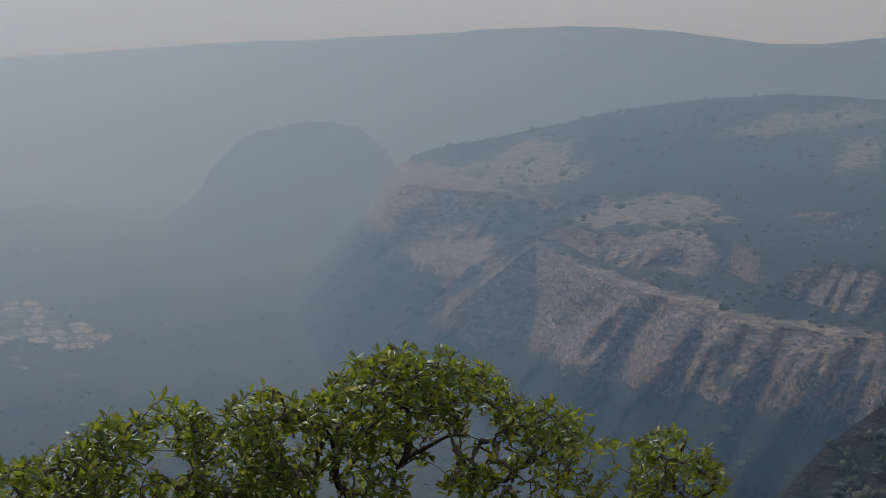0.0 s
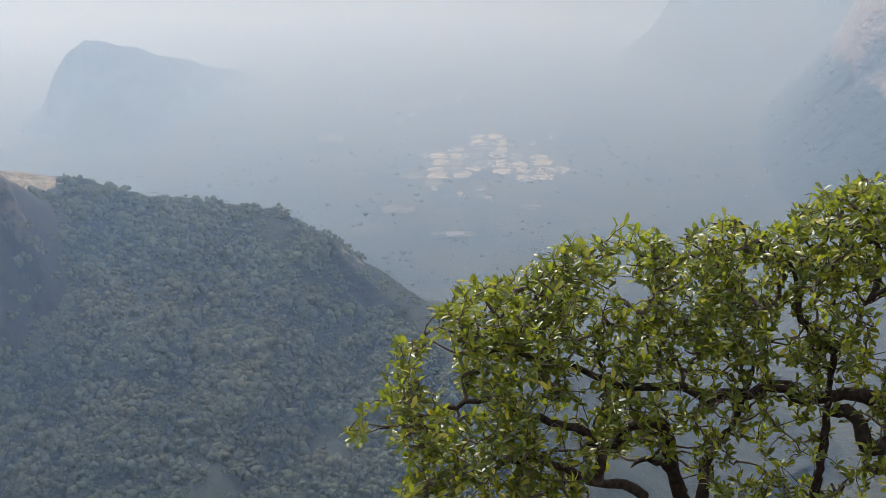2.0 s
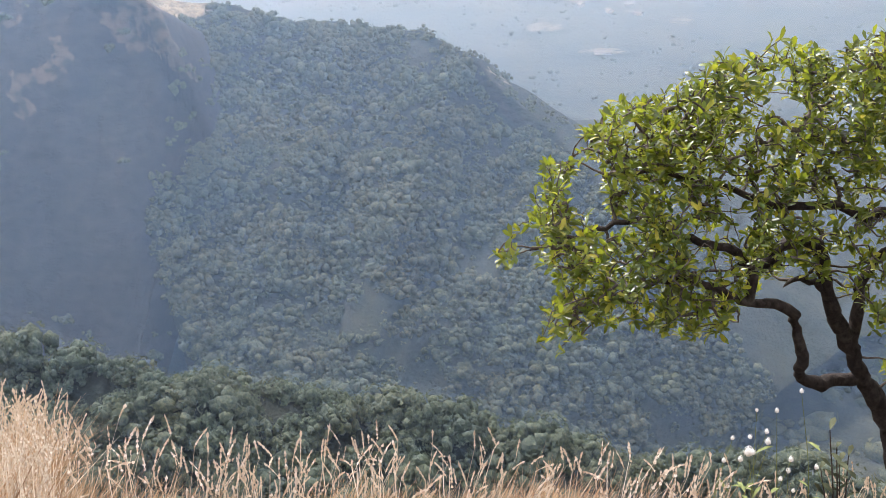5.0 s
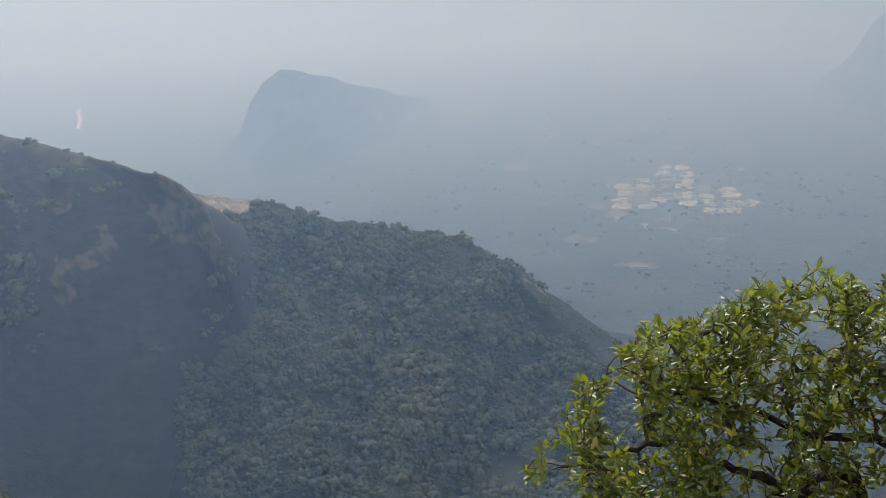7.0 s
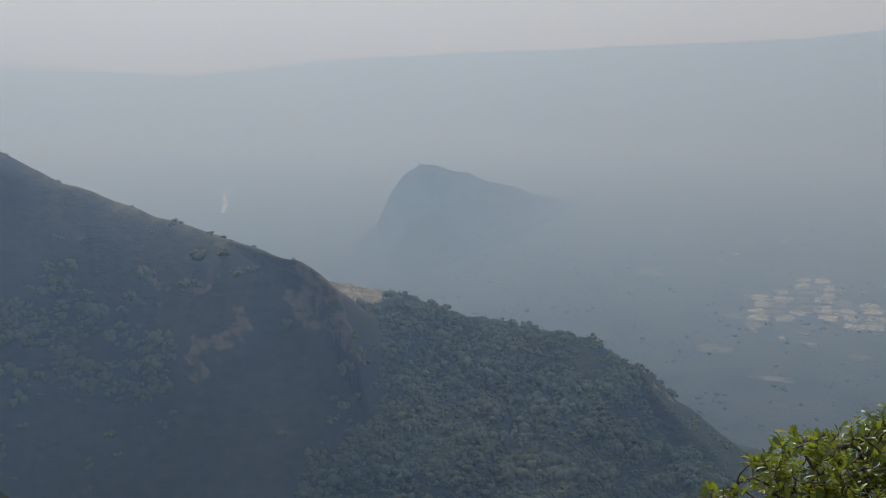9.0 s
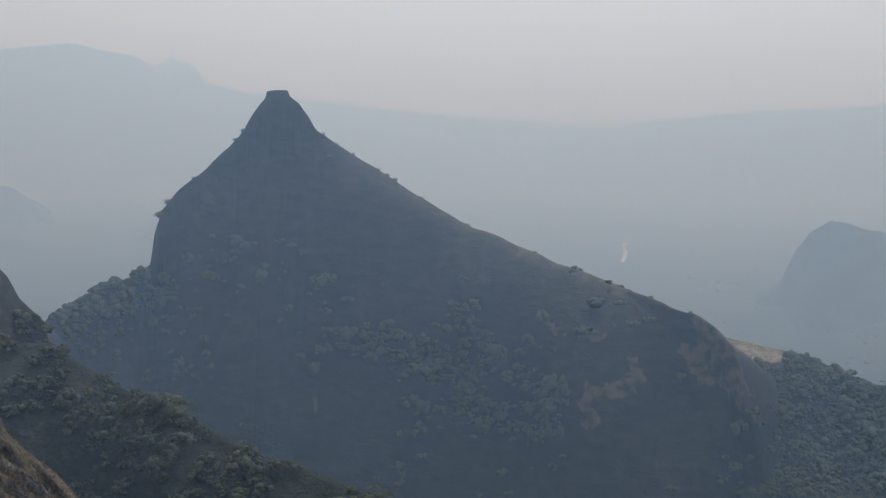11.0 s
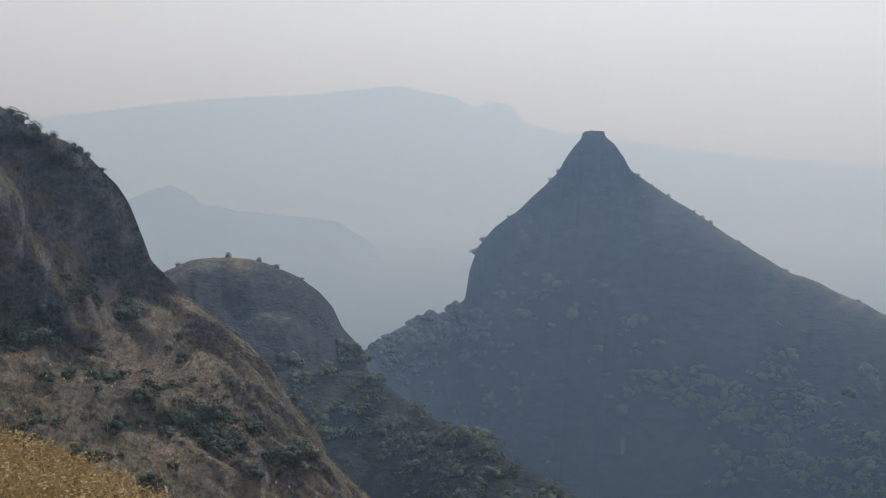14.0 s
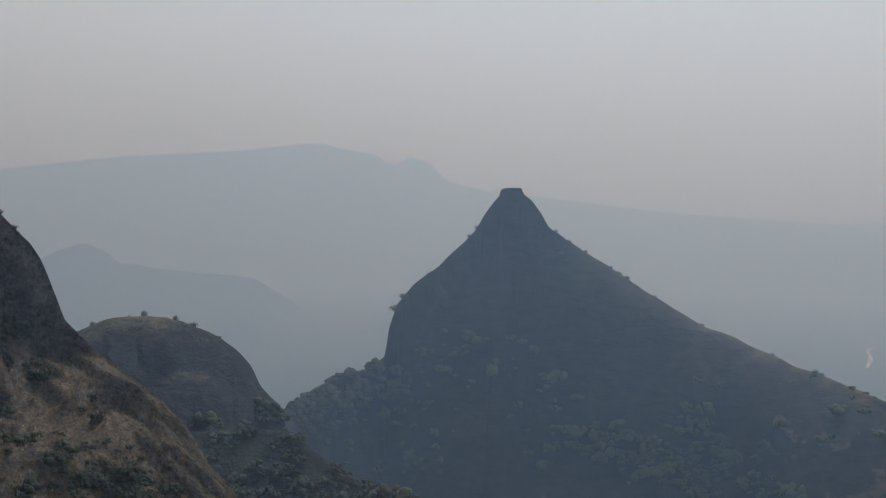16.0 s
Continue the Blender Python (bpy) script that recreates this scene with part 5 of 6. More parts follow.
def seed_heads(name, az, rad, count, height, lean, seed, label, nod=0.45, step=0.012, grain=0.0040):
    """Bent stalks, each ending in a nodding, feathery head."""
    rnd = np.random.RandomState(seed)
    a = rnd.uniform(*az, count)
    lip = np.interp(a, [-130, -112, -102, -96, -75, -35, 0], [30, 9, 6.6, 5.2, 4.2, 4.2, 5])
    d = np.sqrt(rnd.uniform(rad[0] ** 2, rad[1] ** 2, count)) * lip
    x, y = np.sin(np.radians(a)) * d, np.cos(np.radians(a)) * d
    keep = fbm(x / 0.5, y / 0.5, 3, seed) > rnd.uniform(-0.7, 0.3, count)
    a, d, x, y = a[keep], d[keep], x[keep], y[keep]
    z = near_height(a, d) + 0.06 * fbm(x / 6, y / 6, 4, 8) - 0.03
    vs, fs, at = [], [], 0
    for p in np.stack([x, y, z], 1):
        h = height * rnd.uniform(0.6, 1.15)
        q = rnd.uniform(0, 6.283)
        out = np.array((math.cos(q), math.sin(q), 0)) * rnd.uniform(0.1, 0.5) + lean
        tip = p + (0, 0, h) + out * h * 0.4
        mid = p + (0, 0, h * 0.6) + out * h * 0.08
        w = np.array((-out[1], out[0], 0)) / max(np.linalg.norm(out[:2]), 1e-6) * 0.0016
        vs += [p - w, p + w, mid - w, mid + w, tip - w * 0.7, tip + w * 0.7]
        fs += [(at, at + 1, at + 3, at + 2), (at + 2, at + 3, at + 5, at + 4)]
        at += 6
        drop = (out * nod + (0, 0, 0.75 - nod * 0.7)) + rnd.normal(0, 0.2, 3)
        drop /= np.linalg.norm(drop)
        n_ = rnd.randint(5, 8)
        for k in range(n_ * 2 if nod < 0.9 else n_):
            c = tip + drop * (step * (0.5 if nod < 0.9 else 1.0) * k) - (0, 0, 0.0013 * nod * k * k)
            s_ = rnd.normal(size=3)
            s_ = np.cross(drop, s_)
            s_ /= max(np.linalg.norm(s_), 1e-6)
            g_ = grain * rnd.uniform(0.6, 1.2)
            vs += [c, c + s_ * g_ + drop * g_ * 0.8, c + drop * g_ * 3.2, c - s_ * g_ + drop * g_ * 0.8]
            fs.append((at, at + 1, at + 2, at + 3))
            at += 4
    return tagged(fast(name, np.array(vs), np.array(fs), m_gold if nod > 0.9 else m_plume), label, "grass", kind="stuff")


turf("golden_grass", (-122, -94), (0.35, 1.08), 42000, 0.30, 0.0046, (1.0, -0.35, 0), 31, "golden dry grass on the shoulder of the edge", m_gold)
seed_heads("shoulder_heads", (-122, -95), (0.45, 1.08), 11000, 0.33, np.array((0.8, -0.3, 0)), 131, "nodding seed heads over golden dry grass", 1.0, 0.010, 0.0085)
turf("edge_grass", (-94, -20), (0.78, 1.08), 28000, 0.40, 0.0028, (0.1, 0.25, 0), 32, "tall straw-coloured dry grass along the cliff edge")
turf("grass_tuft", (-84, -73.2), (0.75, 1.08), 8000, 0.52, 0.0032, (0.15, 0.1, 0), 36, "tall straw-coloured tuft of dry grass")
seed_heads("tuft_heads", (-84, -73.2), (0.75, 1.08), 2600, 0.47, np.array((0.25, 0.15, 0)), 133, "feathery heads crowding a straw-coloured tuft of grass", 0.12, 0.014)
seed_heads("edge_heads", (-86, -30), (0.8, 1.08), 800, 0.47, np.array((0.3, 0.25, 0)), 132, "feathery pale seed heads of dry grass along the edge", 0.12, 0.016, 0.0056)
turf("trodden_grass", (-180, 30), (0.05, 0.9), 9000, 0.14, 0.003, (0.0, 0.1, 0), 33, "short dry grass underfoot on the viewpoint")

# ---- things on the hills and in the valley ----
from mathutils.bvhtree import BVHTree

TREES = {}
for key, grid in SURFACES.items():
    TREES[key] = BVHTree.FromPolygons(grid.reshape(-1, 3).tolist(), grid_faces(*grid.shape[:2]))
TREES["ground"] = BVHTree.FromPolygons(np.stack([gx, gy, gz], 2).reshape(-1, 3).tolist(), grid_faces(len(ring), 361))


def on(az, el, keys):
    """Where the line of sight from the viewpoint meets the nearest of some hills."""
    hits = []
    while not hits:
        hits = [h for h in (TREES[k].ray_cast(EYE, way(az, el)) for k in keys) if h[0] is not None]
        el -= 0.15
    return min(hits, key=lambda h: h[3])[0]


def height(x, y, keys):
    """The height of the ground at a place."""
    hits = [TREES[k].ray_cast(Vector((x, y, 900)), Vector((0, 0, -1))) for k in keys]
    return max(h[0].z for h in hits if h[0] is not None)


def crest_spot(key, az):
    """The place on a hill's skyline at an azimuth."""
    v = SURFACES[key].reshape(-1, 3)
    v = v[np.abs(azimuth(v[:, 0], v[:, 1]) - az) < 0.3]
    return Vector(v[np.argmax((v[:, 2] - 1.6) / np.hypot(v[:, 0], v[:, 1]))])


def plain_mat(name, low, high, scale, rough=0.9, bump=0.0):
    m, n, l, b = mat(name, rough)
    k = noisy(n, l, scale, 0.3, 0.7, 7)
    c = mixed(n, l, k, low, high)
    c = mixed(n, l, noisy(n, l, scale * 0.15, 0.4, 0.6, 3), c, tuple(0.5 * (p + q) for p, q in zip(low, high)))
    l.new(c, b.inputs["Base Color"])
    if bump:
        bumpy(n, l, b, k, 0.5, bump)
    return m


m_field = hill_mat("stubble_field", (0.06, 0.066, 0.036), (0.016, 0.025, 0.013), ROCK, 70, (0.3, 0.5), (0.46, 0.62), cover=((0.60, 0.52, 0.37), (0.26, 0.24, 0.15)))
m_fallow = hill_mat("fallow_field", (0.06, 0.066, 0.036), (0.016, 0.025, 0.013), ROCK, 70, (0.3, 0.5), (0.46, 0.62), cover=((0.25, 0.23, 0.15), (0.06, 0.07, 0.04)))
m_soil = plain_mat("bare_soil", (0.26, 0.21, 0.145), (0.38, 0.32, 0.23), 0.5, bump=0.3)
m_wall = plain_mat("limewash", (0.42, 0.40, 0.36), (0.62, 0.59, 0.54), 0.8)
m_roof = plain_mat("sheet_roof", (0.12, 0.117, 0.11), (0.22, 0.21, 0.195), 0.5, 0.6)
m_white = plain_mat("white_petal", (0.70, 0.68, 0.62), (0.88, 0.86, 0.82), 60)
m_stem = plain_mat("green_stem", (0.10, 0.13, 0.04), (0.22, 0.24, 0.09), 40)
m_dry = plain_mat("dry_stem", (0.16, 0.13, 0.08), (0.34, 0.28, 0.18), 40)
m_pod = plain_mat("dry_pod", (0.30, 0.24, 0.18), (0.70, 0.62, 0.50), 50)
m_water, n, l, b = mat("river_water", 0.12)
b.inputs["Base Color"].default_value = (0.10, 0.13, 0.13, 1)
b.inputs["Specular IOR Level"].default_value = 1.0
b.inputs["Metallic"].default_value = 0.7
b.inputs["Base Color"].default_value = (0.9, 0.92, 0.95, 1)


def plot(name, at, half, turn, keys, material, lift, seed, label, category, ragged=0.9, cells=30):
    """A patch of other ground lying on a hill: an uneven outline about a centre, draped over the slope."""
    s = np.linspace(-1, 1, cells)
    U, V = np.meshgrid(s, s)
    a = np.arctan2(V, U)
    lim = 0.85 + ragged * fbm(np.cos(a) * 1.7 + seed, np.sin(a) * 1.7 + seed * 3, 4, seed)
    reach = (np.abs(U) ** 3 + np.abs(V) ** 3) ** (1 / 3)
    fading = material in (m_field, m_fallow)
    inside = reach < (lim if not fading else 9)
    c, sn = math.cos(radians(turn)), math.sin(radians(turn))
    X = at[0] + U * half[0] * c - V * half[1] * sn
    Y = at[1] + U * half[0] * sn + V * half[1] * c
    pts = [(x, y, height(x, y, keys) + lift) for x, y in zip(X.ravel(), Y.ravel())]
    ok = inside.ravel()
    steep = 2.2 * max(half) / cells * 2 + 1
    faces = [q for q in grid_faces(cells, cells) if all(ok[k] for k in q) and max(pts[k][2] for k in q) - min(pts[k][2] for k in q) < steep]
    used = sorted({k for q in faces for k in q})
    at_ = {k: j for j, k in enumerate(used)}
    ob = link(name, [pts[k] for k in used], [tuple(at_[k] for k in q) for q in faces], material)
    if fading:
        share = np.clip((np.minimum(lim, 0.95) - reach) / 0.28, 0, 1).ravel()
        ob.data.attributes.new("cover", "FLOAT", "POINT").data.foreach_set("value", share[used].astype(np.float32))
    return tagged(ob, label, category, kind="structure")


VALLEY = ("ground",)
# fields round the village, plot beside plot
VILLAGE = ((-46.9, -13.0), (-46.8, -12.2), (-45.0, -11.8), (-44.2, -11.2), (-43.3, -10.8), (-42.3, -10.9), (-41.6, -11.5), (-39.4, -11.9), (-39.2, -13.2), (-41.4, -12.9), (-43.2, -12.6), (-45.2, -13.2))
rnd = np.random.RandomState(29)
hub = on(-43.1, -12.1, VALLEY)
for i in range(-8, 9):
    for j in range(-7, 8):
        x, y = i * 27 + rnd.uniform(-6, 6), j * 42 + rnd.uniform(-8, 8)
        c_, s_ = math.cos(radians(43)), math.sin(radians(43))
        p = Vector((hub.x + x * c_ - y * s_, hub.y + x * s_ + y * c_, hub.z))
        seen = (np.array(float(azimuth(p.x, p.y))), np.array(float(sight(p.x, p.y, p.z))))
        if rnd.rand() < 0.94 and within(*seen, VILLAGE):
            plot("field", p, (rnd.uniform(13, 19), rnd.uniform(23, 32)), 43 + rnd.uniform(-4, 4), VALLEY, rnd.choice([m_field, m_field, m_fallow]), 1.2, 300 + i * 20 + j, "pale dry stubble field on the valley floor", "field", 0.5, 14)
for k, (az, el, hw, hd) in enumerate(((-49.24, -9.2, 16, 60), (-45.75, -9.43, 18, 60), (-43.85, -8.96, 10, 60), (-44.5, -10.2, 9, 26), (-42.55, -10.06, 10, 50), (-49.9, -10.83, 24, 60), (-48.45, -12.56, 14, 18),
                                      (-44.5, -13.63, 10, 12), (-43.0, -13.62, 8, 12), (-40.58, -14.11, 18, 22), (-46.86, -14.17, 24, 22), (-44.27, -15.35, 30, 16), (-52.0, -8.3, 26, 40), (-48.4, -7.5, 20, 50), (-40.2, -8.1, 14, 60), (-46.9, -10.2, 12, 30))):
    p = on(az, el, VALLEY)
    plot("field", p, (hw, hd), -az, VALLEY, m_fallow, 1.2, 640 + k, "small pale clearing on the valley floor", "field", 1.9, 24)
for k, (az, el, hw, hd, turn, keys, m_, lab) in enumerate((
        (-9.7, -18.5, 7, 6, 20, ("green_flank", "ground"), m_soil, "bare patch of reddish earth"),)):
    plot("clearing", on(az, el, keys), (hw, hd), turn, keys, m_, 0.8, 400 + k, lab, "ground")


def house(at, size, turn, label, group=""):
    """A low gabled building: four walls, roof, door and windows."""
    w, d, h = size
    ob = thing("house", at, label, "house", group)
    ob.rotation_euler = (0, 0, radians(turn))

    def shell(name, verts, faces, m):
        part_ = link(name, verts, faces, m, ob, False)
        return part_
    x, y = w / 2, d / 2
    base = [(-x, -y, -2), (x, -y, -2), (x, y, -2), (-x, y, -2), (-x, -y, h), (x, -y, h), (x, y, h), (-x, y, h), (-x, 0, h + d * 0.28), (x, 0, h + d * 0.28)]
    shell("wall", base, [(0, 1, 5, 4), (2, 3, 7, 6), (1, 2, 6, 9, 5), (3, 0, 4, 8, 7), (0, 3, 2, 1)], m_wall)
    o = 0.6
    top = h + d * 0.28
    lo = h - o * 0.3
    shell("roof", [(-x - o, -y - o, lo), (x + o, -y - o, lo), (x + o, 0, top + 0.1), (-x - o, 0, top + 0.1), (-x - o, y + o, lo), (x + o, y + o, lo),
                   (-x - o, -y - o, lo + 0.25), (x + o, -y - o, lo + 0.25), (x + o, 0, top + 0.35), (-x - o, 0, top + 0.35), (-x - o, y + o, lo + 0.25), (x + o, y + o, lo + 0.25)],
          [(6, 7, 8, 9), (9, 8, 11, 10), (0, 3, 2, 1), (3, 4, 5, 2), (0, 1, 7, 6), (5, 4, 10, 11), (1, 2, 8, 7), (2, 5, 11, 8), (0, 6, 9, 3), (3, 9, 10, 4)], m_roof)
    return ob


p = on(-44.2, -15.45, VALLEY)
house((p.x, p.y, p.z), (17, 7, 3.2), 44, "long low shed with a pale sheet roof in the valley")
rnd = np.random.RandomState(5)
for az, el in ((-45.6, -11.8), (-44.4, -11.55), (-43.4, -11.3), (-42.8, -11.25), (-42.3, -11.2), (-41.6, -11.3), (-41.9, -11.05), (-43.0, -13.3), (-41.0, -12.9), (-45.2, -13.3),
               (-39.7, -10.9), (-40.6, -11.2), (-46.2, -9.9), (-48.6, -9.5), (-44.1, -9.3), (-43.9, -13.6), (-42.6, -13.75)):
    p = on(az, el, VALLEY)
    house((p.x, p.y, p.z), (rnd.uniform(6, 11), rnd.uniform(5, 7), rnd.uniform(2.6, 3.6)), rnd.uniform(0, 180), "small pale house among the valley fields", "village houses")
# trees among the fields
pts = []
for az, el in zip(rnd.uniform(-47.5, -38.5, 90), rnd.uniform(-13.4, -10.7, 90)):
    pts.append(tuple(on(az, el, VALLEY)))
grove("village_trees", np.array(pts), (2.0, 4.0), CROWNS_MID, 12, m_crown, "scattered dark trees between the valley fields", 0.1)


def river(points, width, label):
    """A strip of shining water along a meandering line on the valley floor."""
    line = smooth_line([tuple(on(a, e, VALLEY)) for a, e in points], 25)
    way_ = np.gradient(line, axis=0)
    side = np.stack([-way_[:, 1], way_[:, 0], 0 * way_[:, 0]], 1)
    side /= np.linalg.norm(side, axis=1)[:, None]
    w = width * (0.6 + 0.8 * value(np.arange(len(line)) * 0.31, np.zeros(len(line)), 3))[:, None]
    line[:, 2] = line[:, 2].max() + 1.5
    v = np.stack([line - side * w, line + side * w], 1).reshape(-1, 3)
    i = np.arange(len(line) - 1) * 2
    ob = fast("river", v, np.stack([i, i + 1, i + 3, i + 2], 1), m_water)
    return tagged(ob, label, "river", kind="structure")


river([(-63.5, -4.35), (-63.1, -4.45), (-62.5, -4.55), (-62.45, -4.75), (-62.9, -4.95), (-63.25, -5.36), (-63.7, -5.3)], 5, "bright bends of a river in the valley")
river([(-61.7, -5.54), (-62.1, -5.78), (-62.5, -6.04), (-62.95, -6.3), (-63.05, -6.6)], 5, "bright reach of a river in the valley")
river([(-68.1, -6.65), (-67.4, -6.75), (-65.6, -6.86), (-65.1, -6.9)], 4, "thin line of water in the valley")
river([(-69.4, -7.7), (-69.65, -7.85), (-69.5, -8.11), (-69.66, -8.47)], 4, "bright reach of a river below the ridge")


def small_tree(at, tall, wide, seed, label, group):
    """A bush or small tree: a short bent trunk and a leafy crown."""
    rnd = np.random.RandomState(seed)
    ob = thing("tree", at, label, "tree", group)
    line = smooth_line([(0, 0, -0.4), (rnd.uniform(-.1, .1) * tall, 0, tall * 0.3), (rnd.uniform(-.1, .1) * tall, 0.05 * tall, tall * 0.6)], tall * 0.08)
    v, f = tube(line, np.linspace(0.06, 0.03, len(line)) * tall, 6)
    fast("trunk", v, f, m_bark, ob, True)
    v, f = crown_shape(900 + seed, 200, 8, 0.75)
    fast("crown", v * (wide, wide, tall * 0.72) + (0, 0, tall * 0.0), f, m_bush, ob)
    return ob


for k, (key, az, tall, wide) in enumerate((
        ("conical_peak", -89.5, 3.0, 1.6), ("conical_peak", -87.6, 5.0, 2.4), ("conical_peak", -87.3, 5.0, 2.2), ("conical_peak", -83.15, 4.5, 1.8), ("conical_peak", -82.5, 3.0, 1.4), ("conical_peak", -81.75, 4.5, 1.4),
        ("conical_peak", -79.9, 4.5, 2.2), ("conical_peak", -80.2, 4.0, 2.2), ("conical_peak", -80.6, 3.0, 1.8), ("conical_peak", -76.5, 3.4, 2.0), ("conical_peak", -71.55, 4.4, 2.6), ("conical_peak", -71.3, 3.4, 2.2),
        ("conical_peak", -68.0, 3.4, 1.8), ("conical_peak", -91.8, 3.8, 1.4), ("conical_peak", -91.0, 7.0, 5.0), ("conical_peak", -90.6, 6.0, 4.0), ("conical_peak", -73.4, 2.6, 1.6), ("conical_peak", -78.6, 2.6, 1.4),
        ("conical_peak", -66.2, 2.8, 1.6), ("domed_hill", -101.95, 4.4, 1.5), ("domed_hill", -100.35, 4.0, 1.5), ("domed_hill", -99.55, 3.6, 1.8), ("domed_hill", -104.5, 2.6, 1.6), ("domed_hill", -98.4, 1.8, 1.2),
        ("grassy_crag", -111.0, 3.0, 2.6), ("grassy_crag", -110.6, 4.4, 3.2), ("grassy_crag", -110.1, 4.0, 2.8), ("grassy_crag", -109.2, 3.0, 1.7), ("grassy_crag", -107.8, 2.0, 1.6), ("grassy_crag", -107.2, 1.6, 1.4),
        ("wooded_spur", -89.9, 9.0, 6.5), ("wooded_spur", -90.6, 6.0, 4.2), ("wooded_spur", -71.0, 7.5, 4.5), ("wooded_spur", -68.0, 6.0, 4.5), ("wooded_spur", -61.5, 6.5, 3.0))):
    p = crest_spot(key, az)
    p.z -= 0.18 * tall
    small_tree(p, tall * 0.7, wide * (0.6 if key == "grassy_crag" else 0.9), k, "small dark tree on the skyline of a hill" if tall > 3.2 else "low dark bush on the skyline of a hill", "skyline trees")

# ---- weeds and flowers at the edge ----
HEAD = crown_shape(950, 70, 9, 0.9)
LEAF = leaf_shape(0.3, 0.4, 0.12)


def edge_height(x, y):
    a, d = float(azimuth(np.array(x), np.array(y))), math.hypot(x, y)
    return float(near_height(np.array(a), np.array(d)))


def weed(name, tip, foot, heads, size, seed, m_s, m_h, label, group, leaves=3, tall=2.0):
    """A thin stem with heads near its tip and a few narrow leaves."""
    rnd = np.random.RandomState(seed)
    foot = np.array(foot)
    ob = thing(name, Vector(foot), label, "weed", group)
    tip = np.array(tip) - foot
    mid = tip * 0.5 + (rnd.uniform(-.05, .05), rnd.uniform(-.05, .05), 0.06)
    line = smooth_line([(0, 0, -0.02), mid, tip], 0.03)
    v, f = tube(line, np.linspace(0.0024, 0.001, len(line)), 5)
    fast("stem", v, f, m_s, ob, True)
    for j in range(heads):
        q = line[-1 - min(len(line) - 1, j * 3)] + (rnd.normal(0, 0.02, 3) if j else 0)
        s = size * rnd.uniform(0.75, 1.15)
        fast("flower_head", HEAD[0] * (s, s, s * tall) + q - (0, 0, s * 0.4), HEAD[1], m_h, ob)
    for j in range(leaves):
        q = line[int(len(line) * rnd.uniform(0.25, 0.8))]
        a = rnd.uniform(0, 6.28)
        m = np.array(Matrix.Rotation(a, 3, "Z") @ Matrix.Rotation(rnd.uniform(0.2, 0.9), 3, "X")) * rnd.uniform(0.04, 0.075)
        fast("leaf", LEAF[0] @ m.T + q, LEAF[1], m_s, ob, True)
    return ob


for k, (az, el, heads, size) in enumerate(((-37.8, -33.5, 2, 0.016), (-36.55, -33.1, 1, 0.024), (-37.4, -32.5, 1, 0.011), (-36.25, -31.2, 2, 0.013), (-35.25, -31.15, 1, 0.013), (-35.7, -32.1, 2, 0.016),
                                           (-35.6, -32.55, 1, 0.02), (-34.1, -30.2, 1, 0.012), (-34.4, -33.2, 2, 0.016), (-34.5, -33.7, 2, 0.015), (-33.1, -33.4, 1, 0.014), (-36.95, -33.4, 1, 0.014))):
    tip = spot(az, el, 4.05)
    foot = spot(az + 0.8 * math.sin(k * 2.1), -37, 4.0)
    foot[2] = edge_height(foot[0], foot[1]) - 0.03
    weed("flowering_weed", tip, foot, heads, size * 0.68, 60 + k, m_stem, m_white, "thin green weed with fluffy white flower heads", "white weeds", 4)
for k, (az, el) in enumerate(((-110.4, -10.5), (-111.6, -10.9), (-108.1, -11.1), (-109.0, -11.3), (-110.7, -12.0), (-107.2, -11.4), (-112.5, -9.9), (-109.6, -10.8), (-99.9, -16.9), (-99.3, -17.1), (-106.0, -14.2))):
    d = 8.6 if az < -105 else 6.2
    tip = spot(az, el, d)
    foot = spot(az - 1.6 + 1.3 * math.sin(k * 1.7), -16, d - 0.2)
    foot[2] = edge_height(foot[0], foot[1]) - 0.03
    weed("dry_weed", tip, foot, 3, 0.0065, 80 + k, m_dry, m_pod, "dry brown weed with pale drooping seed pods", "dry weeds", 1, 2.2)

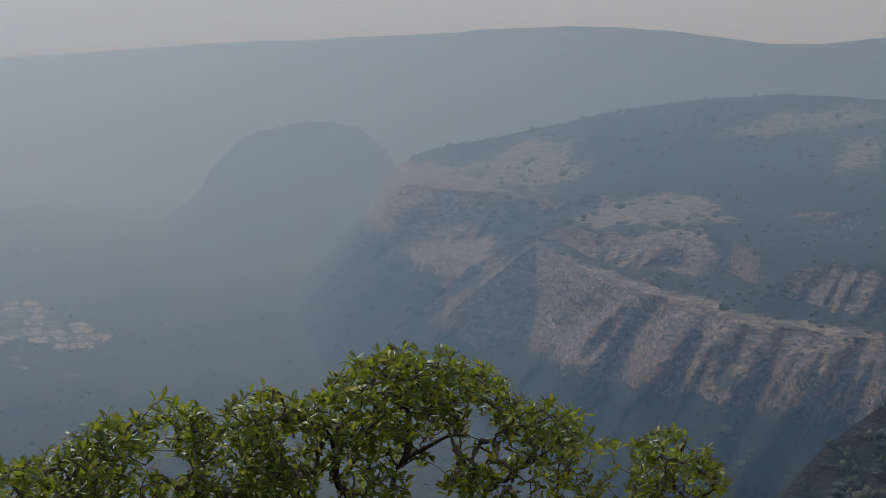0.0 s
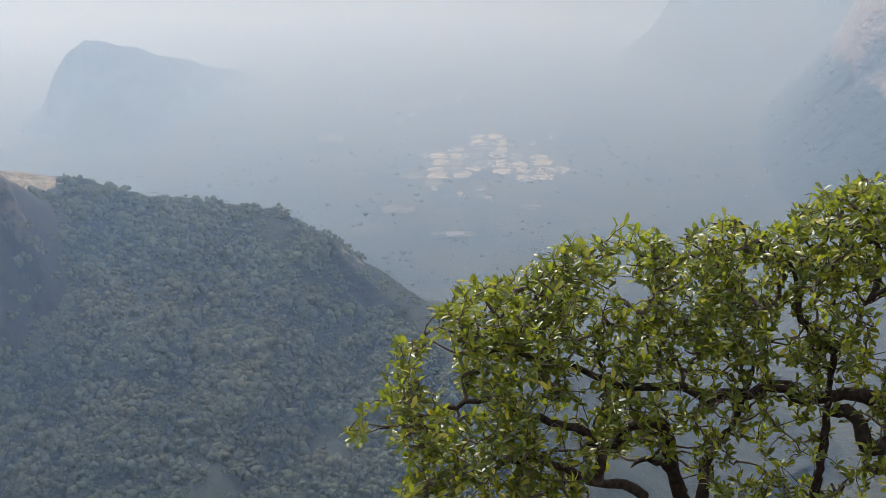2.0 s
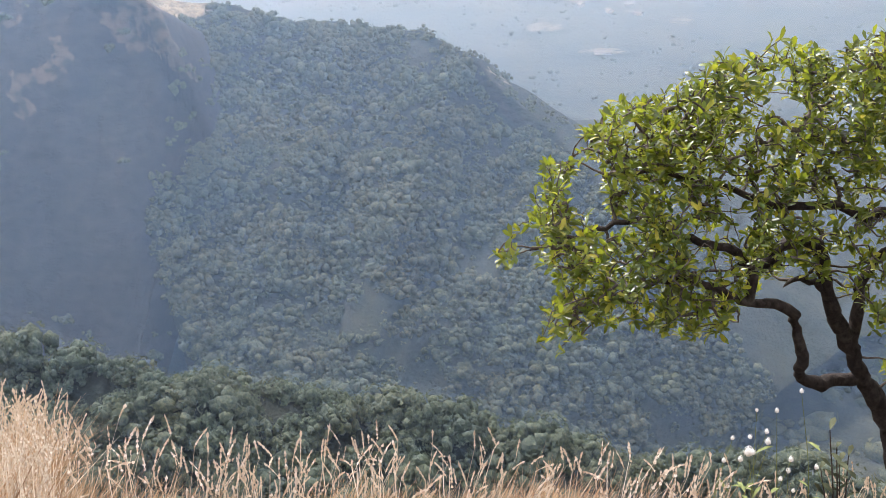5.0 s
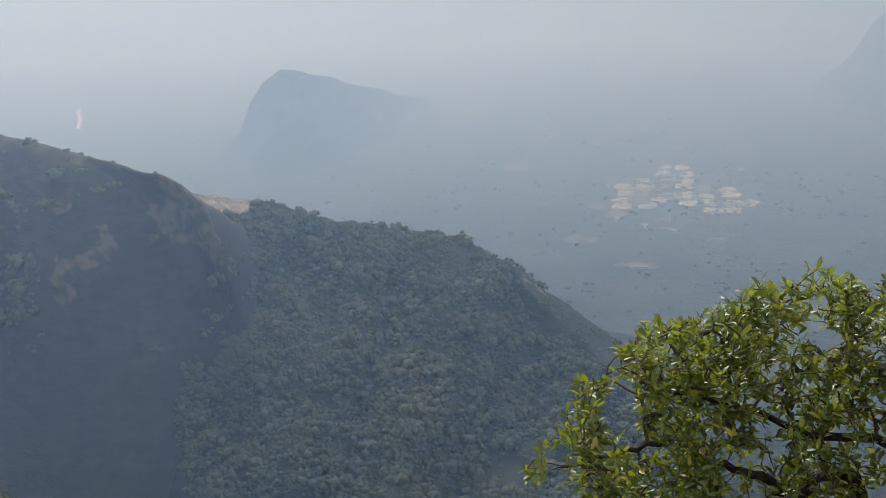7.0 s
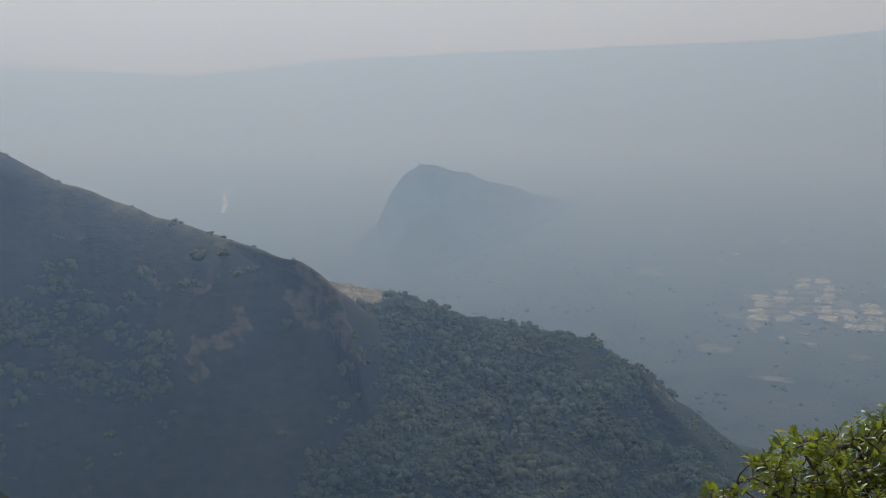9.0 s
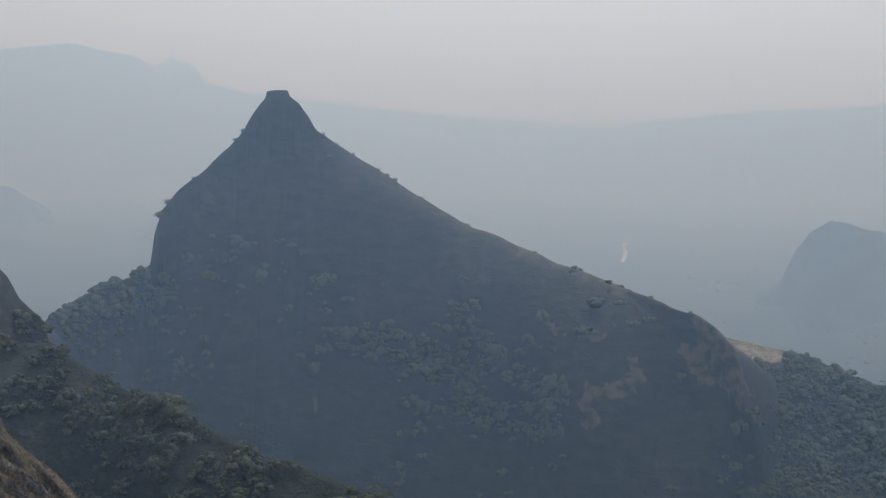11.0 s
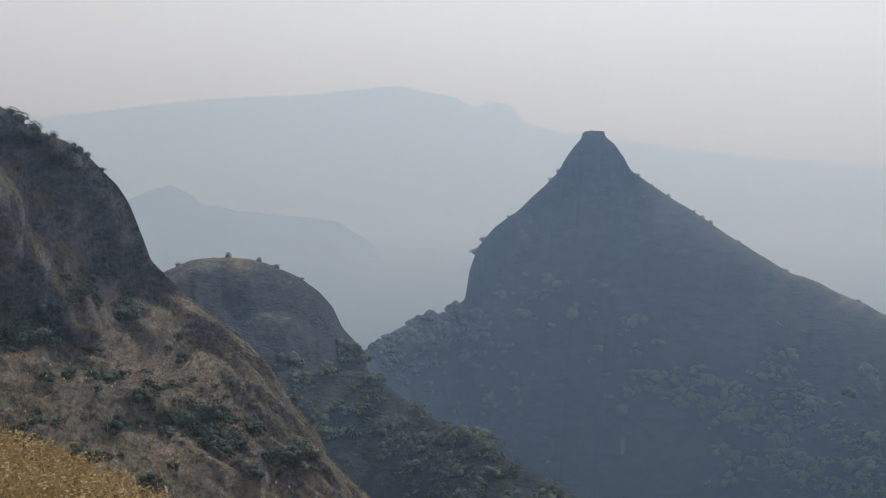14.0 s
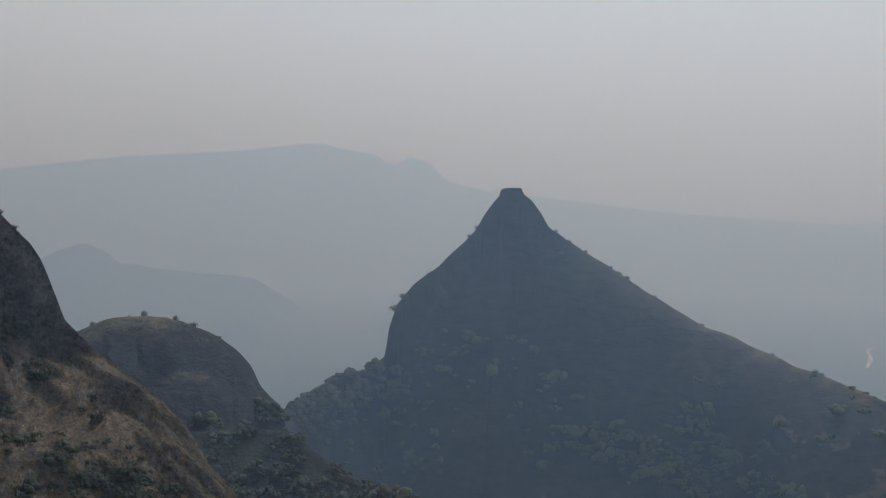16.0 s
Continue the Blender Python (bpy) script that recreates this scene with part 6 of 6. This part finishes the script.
# a leafy sapling among the weeds
base = spot(-32.4, -36, 4.1)
base[2] = edge_height(base[0], base[1])
sap = thing("sapling", Vector(base), "small dark-leaved sapling in the dry grass", "sapling")
rnd = np.random.RandomState(91)
for k, (az, el) in enumerate(((-32.2, -32.4), (-32.6, -31.7), (-31.6, -32.7), (-32.9, -33.4), (-32.0, -33.0))):
    tip = spot(az, el, 4.1) - base
    line = smooth_line([(0, 0, -0.02), tip * 0.5 + (0.03, 0, 0.03), tip], 0.03)
    v, f = tube(line, np.linspace(0.006, 0.002, len(line)), 5)
    fast("stem", v, f, m_bark, sap, True)
    for j in range(9):
        q = line[int((len(line) - 1) * (0.35 + 0.65 * j / 8))]
        m = np.array(Matrix.Rotation(2.4 * j, 3, "Z") @ Matrix.Rotation(rnd.uniform(-0.1, 0.9), 3, "X")) * rnd.uniform(0.05, 0.08)
        fast("leaf", LEAVES[j % 4][0] @ m.T + q, LEAVES[j % 4][1], m_bush, sap, True)

# thickets in the hollows of the crag
rnd = np.random.RandomState(17)
pts = []
for az, el, wide_, tall_, many in ((-111.2, -9.8, 0.8, 0.5, 40), (-110.0, -10.2, 0.7, 0.4, 30), (-108.5, -8.1, 0.6, 0.5, 28), (-107.5, -7.3, 0.7, 0.3, 24), (-106.5, -8.8, 0.5, 0.7, 26), (-104.3, -14.0, 1.0, 0.7, 60),
                                   (-103.0, -13.8, 0.9, 0.8, 60), (-102.3, -15.0, 1.1, 0.6, 60), (-98.9, -15.8, 0.8, 0.5, 30), (-109.5, -9.1, 0.5, 0.4, 18), (-105.5, -11.8, 1.6, 1.2, 20), (-112.8, -9.0, 1.0, 0.8, 30), (-110.6, -1.6, 0.6, 0.25, 22), (-109.2, -2.3, 0.4, 0.25, 12)):
    for _ in range(many):
        p = on(az + rnd.normal() * wide_ * 0.6, el + rnd.normal() * tall_ * 0.6, ("grassy_crag", "domed_hill"))
        pts.append(tuple(p))
grove("crag_thicket", np.array(pts), (0.6, 1.7), CROWNS_BUSH, 18, m_bush, "thickets of blue-green bushes on the brown slope", 0.3)
